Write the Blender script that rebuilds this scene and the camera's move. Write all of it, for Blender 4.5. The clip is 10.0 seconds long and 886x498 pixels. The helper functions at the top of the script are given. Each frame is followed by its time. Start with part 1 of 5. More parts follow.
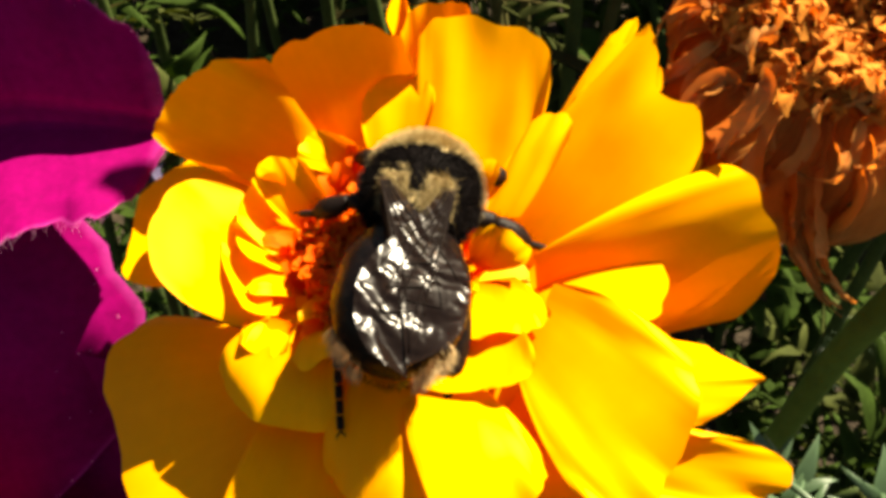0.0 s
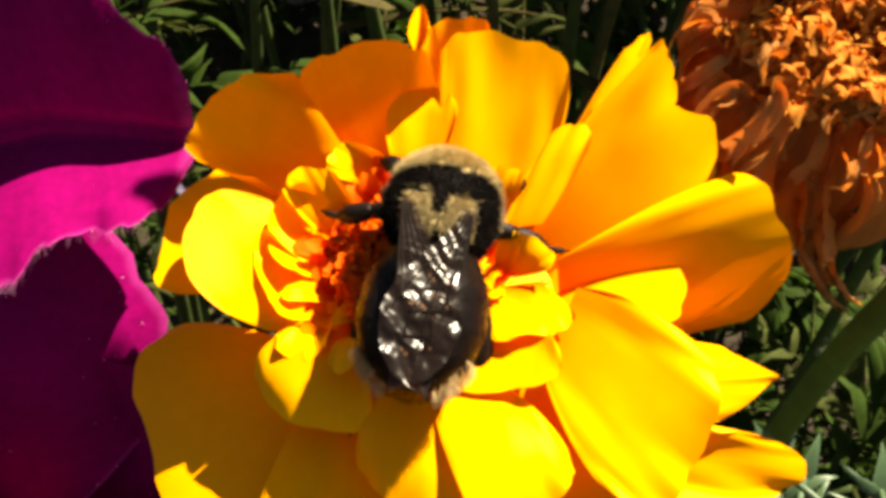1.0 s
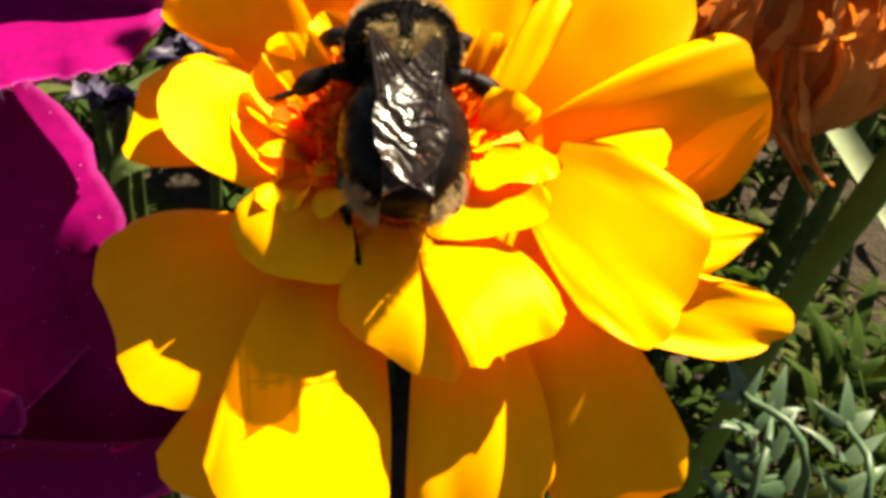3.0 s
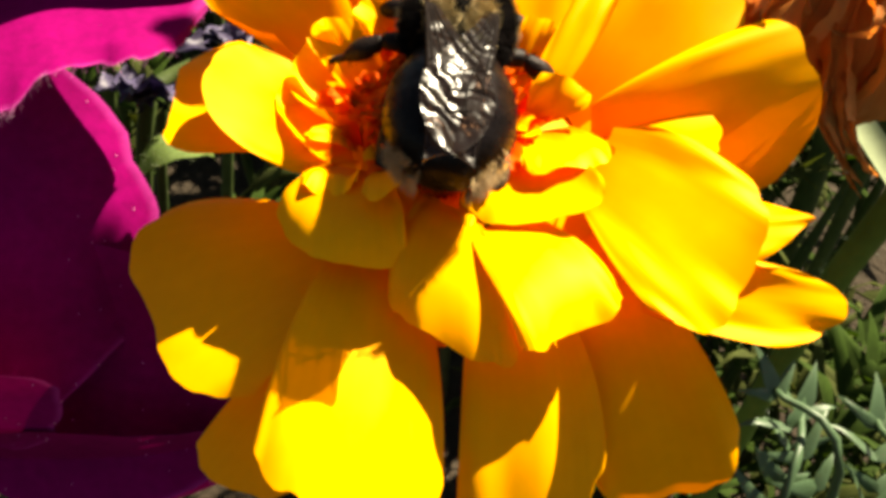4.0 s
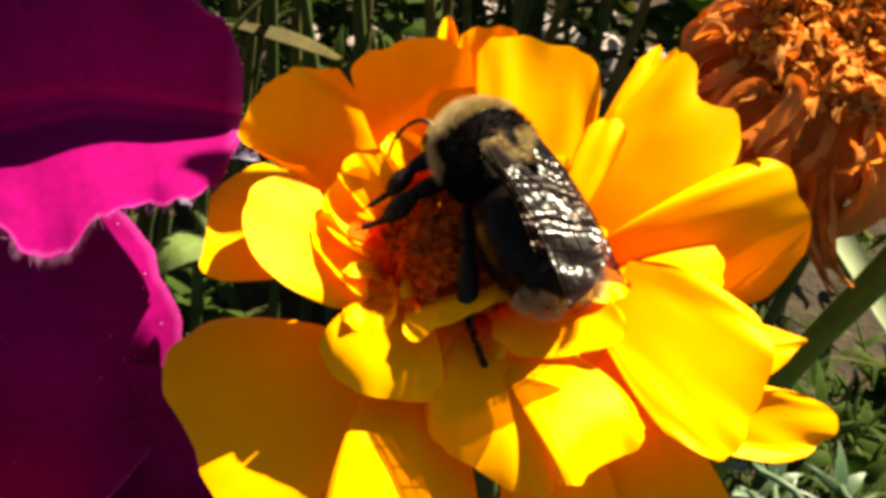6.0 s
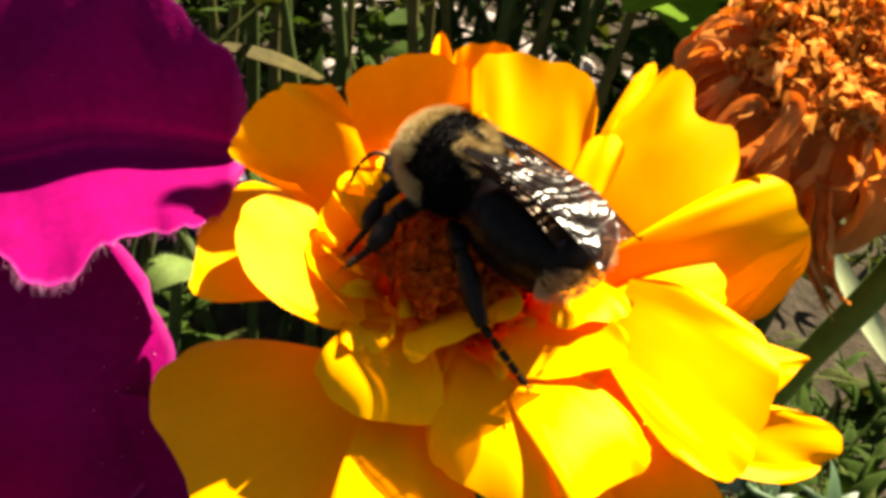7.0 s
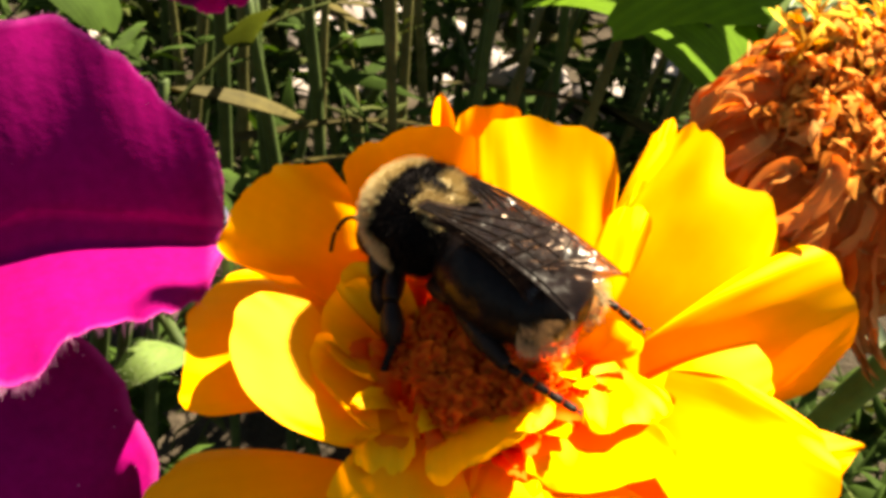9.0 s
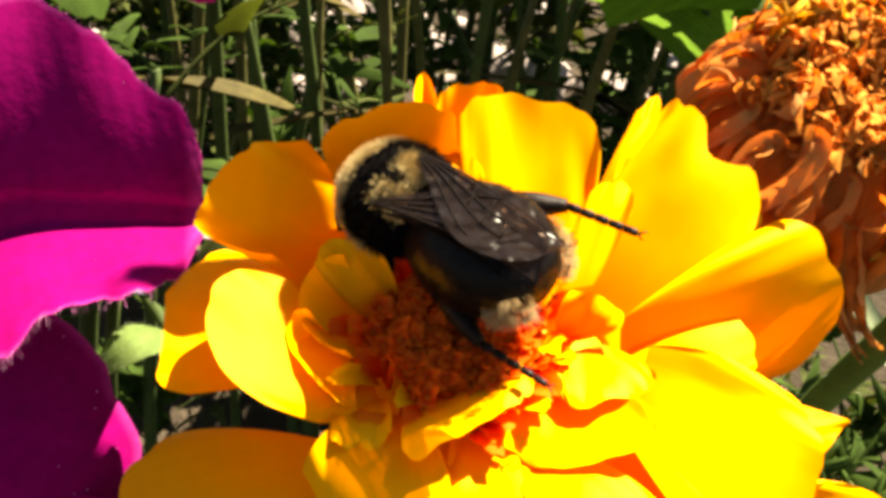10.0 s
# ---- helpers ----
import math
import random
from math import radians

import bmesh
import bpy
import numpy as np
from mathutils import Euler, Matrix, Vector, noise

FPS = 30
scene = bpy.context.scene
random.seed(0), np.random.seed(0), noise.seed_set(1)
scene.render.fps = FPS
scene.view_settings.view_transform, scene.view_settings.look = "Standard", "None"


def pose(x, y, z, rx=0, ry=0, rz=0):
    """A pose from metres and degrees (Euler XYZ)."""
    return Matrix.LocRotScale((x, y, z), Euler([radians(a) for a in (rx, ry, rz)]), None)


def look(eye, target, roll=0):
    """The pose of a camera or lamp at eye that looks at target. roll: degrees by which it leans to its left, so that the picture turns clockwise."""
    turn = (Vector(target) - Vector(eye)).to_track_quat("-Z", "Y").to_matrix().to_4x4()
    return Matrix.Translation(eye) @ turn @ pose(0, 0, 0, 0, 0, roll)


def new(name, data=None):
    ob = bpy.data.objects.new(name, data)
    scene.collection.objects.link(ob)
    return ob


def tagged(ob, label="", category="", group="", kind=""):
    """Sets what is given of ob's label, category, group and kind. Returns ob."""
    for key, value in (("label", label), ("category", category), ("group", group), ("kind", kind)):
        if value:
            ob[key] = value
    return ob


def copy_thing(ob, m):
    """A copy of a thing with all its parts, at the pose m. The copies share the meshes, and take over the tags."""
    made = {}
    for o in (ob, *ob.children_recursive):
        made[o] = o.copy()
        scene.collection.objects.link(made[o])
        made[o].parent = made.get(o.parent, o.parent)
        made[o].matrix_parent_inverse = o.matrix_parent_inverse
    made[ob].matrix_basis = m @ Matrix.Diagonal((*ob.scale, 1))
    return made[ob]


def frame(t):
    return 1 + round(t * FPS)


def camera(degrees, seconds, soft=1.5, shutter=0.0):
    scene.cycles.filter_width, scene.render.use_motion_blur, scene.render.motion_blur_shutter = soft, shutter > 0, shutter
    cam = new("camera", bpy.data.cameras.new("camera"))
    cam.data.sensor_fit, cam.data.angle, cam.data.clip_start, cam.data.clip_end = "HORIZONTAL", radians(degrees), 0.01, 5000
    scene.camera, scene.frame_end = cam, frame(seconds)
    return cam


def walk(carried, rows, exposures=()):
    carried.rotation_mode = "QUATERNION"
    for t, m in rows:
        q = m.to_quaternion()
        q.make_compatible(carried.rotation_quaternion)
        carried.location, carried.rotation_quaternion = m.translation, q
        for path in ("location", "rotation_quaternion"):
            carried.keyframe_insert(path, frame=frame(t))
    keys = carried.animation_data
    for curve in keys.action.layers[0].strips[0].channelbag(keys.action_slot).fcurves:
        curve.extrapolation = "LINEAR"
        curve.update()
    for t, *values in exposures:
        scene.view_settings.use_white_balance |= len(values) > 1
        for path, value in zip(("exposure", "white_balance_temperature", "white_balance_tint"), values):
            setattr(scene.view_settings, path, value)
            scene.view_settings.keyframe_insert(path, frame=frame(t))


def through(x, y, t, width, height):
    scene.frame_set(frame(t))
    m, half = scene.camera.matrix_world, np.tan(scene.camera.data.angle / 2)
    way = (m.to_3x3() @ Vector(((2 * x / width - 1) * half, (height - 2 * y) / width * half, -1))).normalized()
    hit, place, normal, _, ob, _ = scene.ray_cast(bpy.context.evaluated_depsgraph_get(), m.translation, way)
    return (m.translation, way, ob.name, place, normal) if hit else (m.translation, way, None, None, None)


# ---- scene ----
# ---- camera ----
cam = camera(51.4, 10.0, soft=4.0)
PATH = [
    (0, pose(0.00238, -0.03909, 0.20976, 40.00, 0.00, 0.00)),
    (0.5, pose(0.00079, -0.03960, 0.21191, 40.37, -0.17, -0.43)),
    (1, pose(-0.00087, -0.04078, 0.21159, 40.52, -0.69, -1.06)),
    (1.5, pose(-0.00027, -0.04330, 0.21236, 40.88, -0.71, -0.99)),
    (2, pose(-0.00174, -0.04377, 0.21352, 40.58, -0.93, -1.32)),
    (2.5, pose(-0.00303, -0.04786, 0.20627, 43.74, -2.34, -2.55)),
    (2.7, pose(-0.00350, -0.05095, 0.20174, 45.05, -3.37, -3.37)),
    (3.8, pose(-0.00776, -0.05175, 0.19806, 46.62, -4.41, -4.07)),
    (4, pose(-0.00853, -0.05190, 0.19739, 46.91, -4.60, -4.20)),
    (4.5, pose(-0.01108, -0.04986, 0.20478, 46.65, -4.89, -4.76)),
    (5, pose(-0.01161, -0.05000, 0.20698, 46.42, -4.93, -5.23)),
    (5.5, pose(-0.01280, -0.04952, 0.20779, 46.79, -5.57, -6.23)),
    (5.7, pose(-0.01500, -0.04831, 0.20746, 46.80, -6.51, -7.06)),
    (6.8, pose(-0.01756, -0.04742, 0.20516, 48.51, -7.64, -9.18)),
    (7, pose(-0.01807, -0.04679, 0.20515, 48.79, -8.20, -9.49)),
    (7.5, pose(-0.01969, -0.04343, 0.20406, 49.39, -8.91, -10.07)),
    (8, pose(-0.02005, -0.04075, 0.20496, 49.16, -8.66, -10.88)),
    (8.5, pose(-0.01989, -0.03818, 0.20590, 48.98, -7.80, -12.56)),
    (9, pose(-0.01952, -0.03700, 0.20530, 49.10, -7.65, -12.58)),
    (9.5, pose(-0.01863, -0.03806, 0.20512, 49.22, -7.51, -12.48)),
    (10.0, pose(-0.01749, -0.03820, 0.20401, 49.12, -6.98, -12.39)),
]
walk(cam, PATH, [(0.0, 2.14, 8400, 6), (2.0, 2.16, 8400, 6), (2.6, 2.24, 8400, 6), (5.0, 2.20, 8400, 6), (7.0, 2.53, 8400, 6), (9.0, 2.84, 8400, 6), (10.0, 2.89, 8400, 6)])

# ---- light ----
SUN_FROM = Vector((0.474, 0.371, 0.799)).normalized()
world = bpy.data.worlds.new("sky")
scene.world = world
world.use_nodes = True
wt = world.node_tree
sky = wt.nodes.new("ShaderNodeTexSky")
sky.sky_type, sky.sun_disc = "NISHITA", False
sky.sun_elevation = math.asin(SUN_FROM.z)
sky.sun_rotation = math.atan2(SUN_FROM.x, SUN_FROM.y)
wt.links.new(sky.outputs[0], wt.nodes["Background"].inputs[0])
wt.nodes["Background"].inputs[1].default_value = 0.028
sun = new("sun", bpy.data.lights.new("sun", "SUN"))
sun.data.energy, sun.data.angle, sun.data.color = 5.0, radians(0.55), (1.0, 0.95, 0.86)
sun.matrix_world = look(SUN_FROM, (0, 0, 0))


# ---- materials ----
def material(name):
    m = bpy.data.materials.new(name)
    m.use_nodes = True
    return m, m.node_tree, m.node_tree.nodes["Principled BSDF"]


def node(tree, kind, **values):
    n = tree.nodes.new(kind)
    for key, value in values.items():
        n.inputs[key.replace("_", " ")].default_value = value
    return n


def ramp(tree, source, stops):
    r = tree.nodes.new("ShaderNodeValToRGB")
    while len(r.color_ramp.elements) < len(stops):
        r.color_ramp.elements.new(0.5)
    for e, (p, c) in zip(r.color_ramp.elements, stops):
        e.position, e.color = p, (*c, 1)
    tree.links.new(source, r.inputs[0])
    return r.outputs[0]


def mixed(tree, a, b, factor, mode="MIX"):
    n = tree.nodes.new("ShaderNodeMix")
    n.data_type, n.blend_type = "RGBA", mode
    for socket, value in ((n.inputs[0], factor), (n.inputs[6], a), (n.inputs[7], b)):
        if isinstance(value, (int, float)):
            socket.default_value = value
        elif isinstance(value, tuple):
            socket.default_value = (*value, 1)
        else:
            tree.links.new(value, socket)
    return n.outputs[2]


def noisy(tree, scale, detail=4.0, rough=0.6):
    co = tree.nodes.new("ShaderNodeTexCoord")
    out = co.outputs["Object"]
    n = node(tree, "ShaderNodeTexNoise", Scale=scale, Detail=detail, Roughness=rough)
    tree.links.new(out, n.inputs["Vector"])
    return n.outputs["Fac"]


def bump(tree, shader, height, strength, distance):
    b = node(tree, "ShaderNodeBump", Strength=strength, Distance=distance)
    tree.links.new(height, b.inputs["Height"])
    tree.links.new(b.outputs[0], shader.inputs["Normal"])
    return b


def leafy(name, along_stops, through, share, rough, speck=(900, 0.25), spec=0.35, vein=0.0, relief=0.2):
    """A thin living sheet: a surface that also lets light through. along_stops colour it from its base (0) to its rim (1)."""
    m, t, p = material(name)
    at = t.nodes.new("ShaderNodeAttribute")
    at.attribute_name = "along"
    across = t.nodes.new("ShaderNodeAttribute")
    across.attribute_name = "across"
    colour = ramp(t, at.outputs["Fac"], along_stops)
    fine = noisy(t, speck[0], 3)
    broad = noisy(t, speck[0] * 0.12, 3)
    shade = ramp(t, fine, ((0.25, (1 - speck[1],) * 3), (0.75, (1.0,) * 3)))
    colour = mixed(t, colour, shade, 1.0, "MULTIPLY")
    shade = ramp(t, broad, ((0.3, (1 - speck[1] * 0.8,) * 3), (0.7, (1.0,) * 3)))
    colour = mixed(t, colour, shade, 1.0, "MULTIPLY")
    wave = node(t, "ShaderNodeMath")
    wave.operation = "MULTIPLY"
    wave.inputs[1].default_value = 46.0
    t.links.new(across.outputs["Fac"], wave.inputs[0])
    sine = t.nodes.new("ShaderNodeMath")
    sine.operation = "SINE"
    t.links.new(wave.outputs[0], sine.inputs[0])
    if vein:
        streak = ramp(t, sine.outputs[0], ((0.0, (1 - vein,) * 3), (0.6, (1.0,) * 3)))
        colour = mixed(t, colour, streak, 1.0, "MULTIPLY")
    t.links.new(colour, p.inputs["Base Color"])
    p.inputs["Roughness"].default_value = rough
    p.inputs["Specular IOR Level"].default_value = spec
    height = t.nodes.new("ShaderNodeMath")
    height.operation = "MULTIPLY_ADD"
    t.links.new(sine.outputs[0], height.inputs[0])
    height.inputs[1].default_value = 0.12
    t.links.new(fine, height.inputs[2])
    bump(t, p, height.outputs[0], relief, 0.00012)
    tr = t.nodes.new("ShaderNodeBsdfTranslucent")
    t.links.new(mixed(t, colour, through, 1.0, "MULTIPLY"), tr.inputs[0])
    mix = t.nodes.new("ShaderNodeMixShader")
    mix.inputs[0].default_value = share
    t.links.new(p.outputs[0], mix.inputs[1])
    t.links.new(tr.outputs[0], mix.inputs[2])
    t.links.new(mix.outputs[0], t.nodes["Material Output"].inputs[0])
    return m


def solid(name, low, high, scale, rough=0.6, relief=0.3, depth=0.0003, spec=0.4):
    m, t, p = material(name)
    n = noisy(t, scale, 5, 0.65)
    big = noisy(t, scale * 0.17, 3)
    colour = ramp(t, n, ((0.3, low), (0.7, high)))
    colour = mixed(t, colour, ramp(t, big, ((0.3, (0.7,) * 3), (0.7, (1.0,) * 3))), 1.0, "MULTIPLY")
    t.links.new(colour, p.inputs["Base Color"])
    p.inputs["Roughness"].default_value = rough
    p.inputs["Specular IOR Level"].default_value = spec
    bump(t, p, n, relief, depth)
    return m


PETAL = leafy("marigold petal", ((0.0, (0.88, 0.25, 0.003)), (0.16, (0.91, 0.32, 0.003)), (0.38, (0.94, 0.345, 0.004)), (1.0, (0.95, 0.37, 0.008))),
              (1.0, 0.50, 0.05), 0.16, 0.55, (500, 0.08), 0.07, vein=0.012, relief=0.06)
PETAL_INNER = leafy("marigold inner petal", ((0.0, (0.74, 0.10, 0.003)), (0.32, (0.89, 0.28, 0.003)), (1.0, (0.95, 0.43, 0.008))),
                    (1.0, 0.50, 0.05), 0.16, 0.55, (500, 0.10), 0.07, vein=0.014, relief=0.08)
FLORET = leafy("floret", ((0.0, (0.78, 0.055, 0.008)), (0.6, (0.92, 0.105, 0.010)), (1.0, (0.95, 0.19, 0.014))), (1.0, 0.55, 0.4), 0.48, 0.75, (900, 0.2), 0.08)
# the paler last stop paints in the bright line of lit rim hairs
MAGENTA = leafy("petunia petal", ((0.0, (0.18, 0.0002, 0.066)), (0.5, (0.21, 0.0002, 0.084)), (0.96, (0.22, 0.0003, 0.090)), (1.0, (0.36, 0.025, 0.20))),
                (1.0, 1.0, 0.7), 0.08, 0.85, (1100, 0.28), 0.035, vein=0.03, relief=0.4)
FUZZ = leafy("petunia fuzz", ((0.0, (0.7, 0.10, 0.42)), (1.0, (0.85, 0.45, 0.72))), (1.0, 1.0, 1.0), 0.3, 0.5)
DRY = leafy("dry petal", ((0.0, (0.74, 0.19, 0.03)), (0.45, (0.88, 0.31, 0.06)), (1.0, (0.92, 0.44, 0.13))), (1.0, 0.65, 0.35), 0.50, 0.65, (420, 0.35), 0.16, vein=0.05, relief=0.7)
DRY_TIP = leafy("pale dry petal", ((0.0, (0.60, 0.17, 0.025)), (0.5, (0.78, 0.34, 0.09)), (1.0, (0.86, 0.52, 0.22))), (1.0, 0.55, 0.35), 0.30, 0.6, (500, 0.3), 0.2, vein=0.05, relief=0.6)
# gold for the dried head's far side, its sunlit tone put into the colour
DRY_GOLD_SUNLIT = leafy("sunlit golden dry floret", ((0.0, (0.46, 0.12, 0.010)), (0.5, (0.80, 0.33, 0.024)), (1.0, (0.90, 0.49, 0.055))), (1.0, 0.7, 0.4), 0.30, 0.8, (900, 0.2), 0.06)
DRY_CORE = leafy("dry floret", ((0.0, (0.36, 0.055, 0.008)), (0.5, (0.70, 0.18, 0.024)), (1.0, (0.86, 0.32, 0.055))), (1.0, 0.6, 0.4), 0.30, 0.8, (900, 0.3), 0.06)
LEAF = leafy("leaf", ((0.0, (0.028, 0.050, 0.009)), (0.7, (0.038, 0.071, 0.012)), (1.0, (0.048, 0.086, 0.016))), (1.0, 1.1, 0.4), 0.30, 0.75, (500, 0.4), 0.05, vein=0.12)
LEAF_OLIVE = leafy("olive leaf", ((0.0, (0.045, 0.055, 0.014)), (1.0, (0.09, 0.11, 0.03))), (1.0, 1.0, 0.4), 0.30, 0.75, (400, 0.4), 0.06, vein=0.15)
LEAF_PALE = leafy("pale leaf", ((0.0, (0.05, 0.095, 0.045)), (1.0, (0.08, 0.145, 0.07))), (1.0, 1.0, 0.6), 0.25, 0.45, (600, 0.25), 0.4, vein=0.10)
LEAF_BRIGHT = leafy("bright leaf", ((0.0, (0.09, 0.19, 0.010)), (1.0, (0.13, 0.25, 0.014))), (1.1, 1.1, 0.3), 0.50, 0.75, (260, 0.3), 0.06, vein=0.14)
LEAF_LIGHT = leafy("light hairy leaf", ((0.0, (0.16, 0.25, 0.06)), (1.0, (0.24, 0.34, 0.11))), (1.0, 1.1, 0.5), 0.50, 0.7, (400, 0.3), 0.1, vein=0.12)
STRAW = leafy("dry blade", ((0.0, (0.05, 0.042, 0.011)), (1.0, (0.08, 0.064, 0.017))), (1.0, 0.9, 0.6), 0.25, 0.7, (500, 0.4), 0.1, vein=0.2)
PALE_STRIP = leafy("pale strip", ((0.0, (0.22, 0.27, 0.14)), (1.0, (0.32, 0.37, 0.22))), (1.0, 1.0, 0.8), 0.2, 0.5, (500, 0.3), vein=0.15)
INDIGO = leafy("wilted indigo petal", ((0.0, (0.02, 0.013, 0.045)), (0.5, (0.05, 0.036, 0.10)), (1.0, (0.16, 0.13, 0.26))), (0.7, 0.6, 1.0), 0.15, 0.5, (700, 0.6), 0.3, vein=0.5)
STEM = solid("green stem", (0.028, 0.046, 0.012), (0.052, 0.076, 0.020), 400, 0.65, spec=0.15)
STEM_LIGHT = solid("light green stem", (0.085, 0.14, 0.02), (0.13, 0.20, 0.035), 300, 0.6, spec=0.2)
STALK = solid("olive stalk", (0.05, 0.05, 0.016), (0.11, 0.10, 0.035), 300, 0.7, spec=0.1)
SOIL = solid("garden soil", (0.020, 0.015, 0.010), (0.045, 0.034, 0.024), 160, 0.95, 0.9, 0.004, 0.1)
STONE_LIGHT = solid("light pebble", (0.18, 0.15, 0.14), (0.30, 0.25, 0.235), 160, 0.85, 0.5, 0.0006, 0.2)
STONE = solid("pale pebble", (0.20, 0.165, 0.155), (0.34, 0.285, 0.27), 220, 0.85, 0.5, 0.0006, 0.2)
BLACK_BODY = solid("black chitin", (0.003, 0.002, 0.002), (0.006, 0.004, 0.004), 700, 0.32, 0.6, 0.0002, 0.08)
DARK_LEG = solid("dark leg", (0.004, 0.002, 0.002), (0.012, 0.006, 0.004), 1500, 0.5, 0.6, 0.0002, 0.12)
EYE = solid("bee eye", (0.006, 0.004, 0.004), (0.012, 0.010, 0.010), 2500, 0.15, 0.1, 0.00005, 0.6)
FUR_BLACK = solid("black fur", (0.002, 0.0013, 0.0012), (0.006, 0.004, 0.004), 1200, 0.75, 0.2, 0.0001, 0.05)
FUR_YELLOW = solid("buff yellow fur", (0.40, 0.29, 0.12), (0.56, 0.43, 0.22), 1300, 0.65, 0.2, 0.0001, 0.25)
FUR_BUFF = solid("dull buff fur", (0.34, 0.22, 0.10), (0.52, 0.37, 0.19), 1300, 0.65, 0.2, 0.0001, 0.25)
VEIN = solid("wing vein", (0.004, 0.002, 0.002), (0.009, 0.006, 0.005), 900, 0.7, 0.2, 0.0001, 0.04)

WING, wtree, wp = material("smoky wing")
wp.inputs["Base Color"].default_value = (0.014, 0.008, 0.006, 1)
wp.inputs["Specular IOR Level"].default_value = 0.5
wp.inputs["Roughness"].default_value = 0.24
flute = node(wtree, "ShaderNodeTexWave", Scale=150.0, Distortion=9.0, Detail=3.0)
flute.inputs["Detail Scale"].default_value = 1.6
flute.bands_direction = "Y"
place_of = wtree.nodes.new("ShaderNodeTexCoord")
spin = wtree.nodes.new("ShaderNodeMapping")
spin.inputs["Rotation"].default_value = (0, 0, 0.35)
wtree.links.new(place_of.outputs["Object"], spin.inputs[0])
wtree.links.new(spin.outputs[0], flute.inputs["Vector"])
crinkle = node(wtree, "ShaderNodeTexNoise", Scale=260.0, Detail=2.0)
wtree.links.new(place_of.outputs["Object"], crinkle.inputs["Vector"])
both = wtree.nodes.new("ShaderNodeMath")
both.operation = "ADD"
wtree.links.new(flute.outputs["Fac"], both.inputs[0])
wtree.links.new(crinkle.outputs["Fac"], both.inputs[1])
bump(wtree, wp, both.outputs[0], 1.0, 0.00020)
clear = wtree.nodes.new("ShaderNodeBsdfTransparent")
clear.inputs[0].default_value = (0.44, 0.32, 0.25, 1)
wmix = wtree.nodes.new("ShaderNodeMixShader")
wmix.inputs[0].default_value = 0.42
wtree.links.new(clear.outputs[0], wmix.inputs[1])
wtree.links.new(wp.outputs[0], wmix.inputs[2])
wtree.links.new(wmix.outputs[0], wtree.nodes["Material Output"].inputs[0])


# ---- building helpers ----
MM = 0.001


def mesh_of(name, verts, faces, mat, along=None, across=None, smooth=True):
    me = bpy.data.meshes.new(name)
    me.from_pydata([tuple(v) for v in verts], [], faces)
    me.materials.append(mat)
    for key, values in (("along", along), ("across", across)):
        if values is not None:
            me.attributes.new(key, "FLOAT", "POINT").data.foreach_set("value", values)
    if smooth:
        me.polygons.foreach_set("use_smooth", [True] * len(me.polygons))
    me.update()
    return me


def part(name, me, parent, label=""):
    ob = new(name, me)
    ob.parent = parent
    return tagged(ob, label) if label else ob


def thing(name, label, category, m=None, group="", kind=""):
    ob = new(name)
    ob.empty_display_size = 0.004
    if m:
        ob.matrix_world = m
    return tagged(ob, label, category, group, kind)


class Sheet:
    """Collects thin and solid pieces of one mesh with their along and across values."""

    def __init__(self):
        self.v, self.f, self.a, self.c = [], [], [], []

    def add(self, verts, faces, along, across):
        k = len(self.v)
        self.v += verts
        self.f += [tuple(i + k for i in face) for face in faces]
        self.a += along
        self.c += across

    def mesh(self, name, mat, smooth=True):
        return mesh_of(name, self.v, self.f, mat, self.a, self.c, smooth)


def smooth01(x):
    x = min(1.0, max(0.0, x))
    return x * x * (3 - 2 * x)


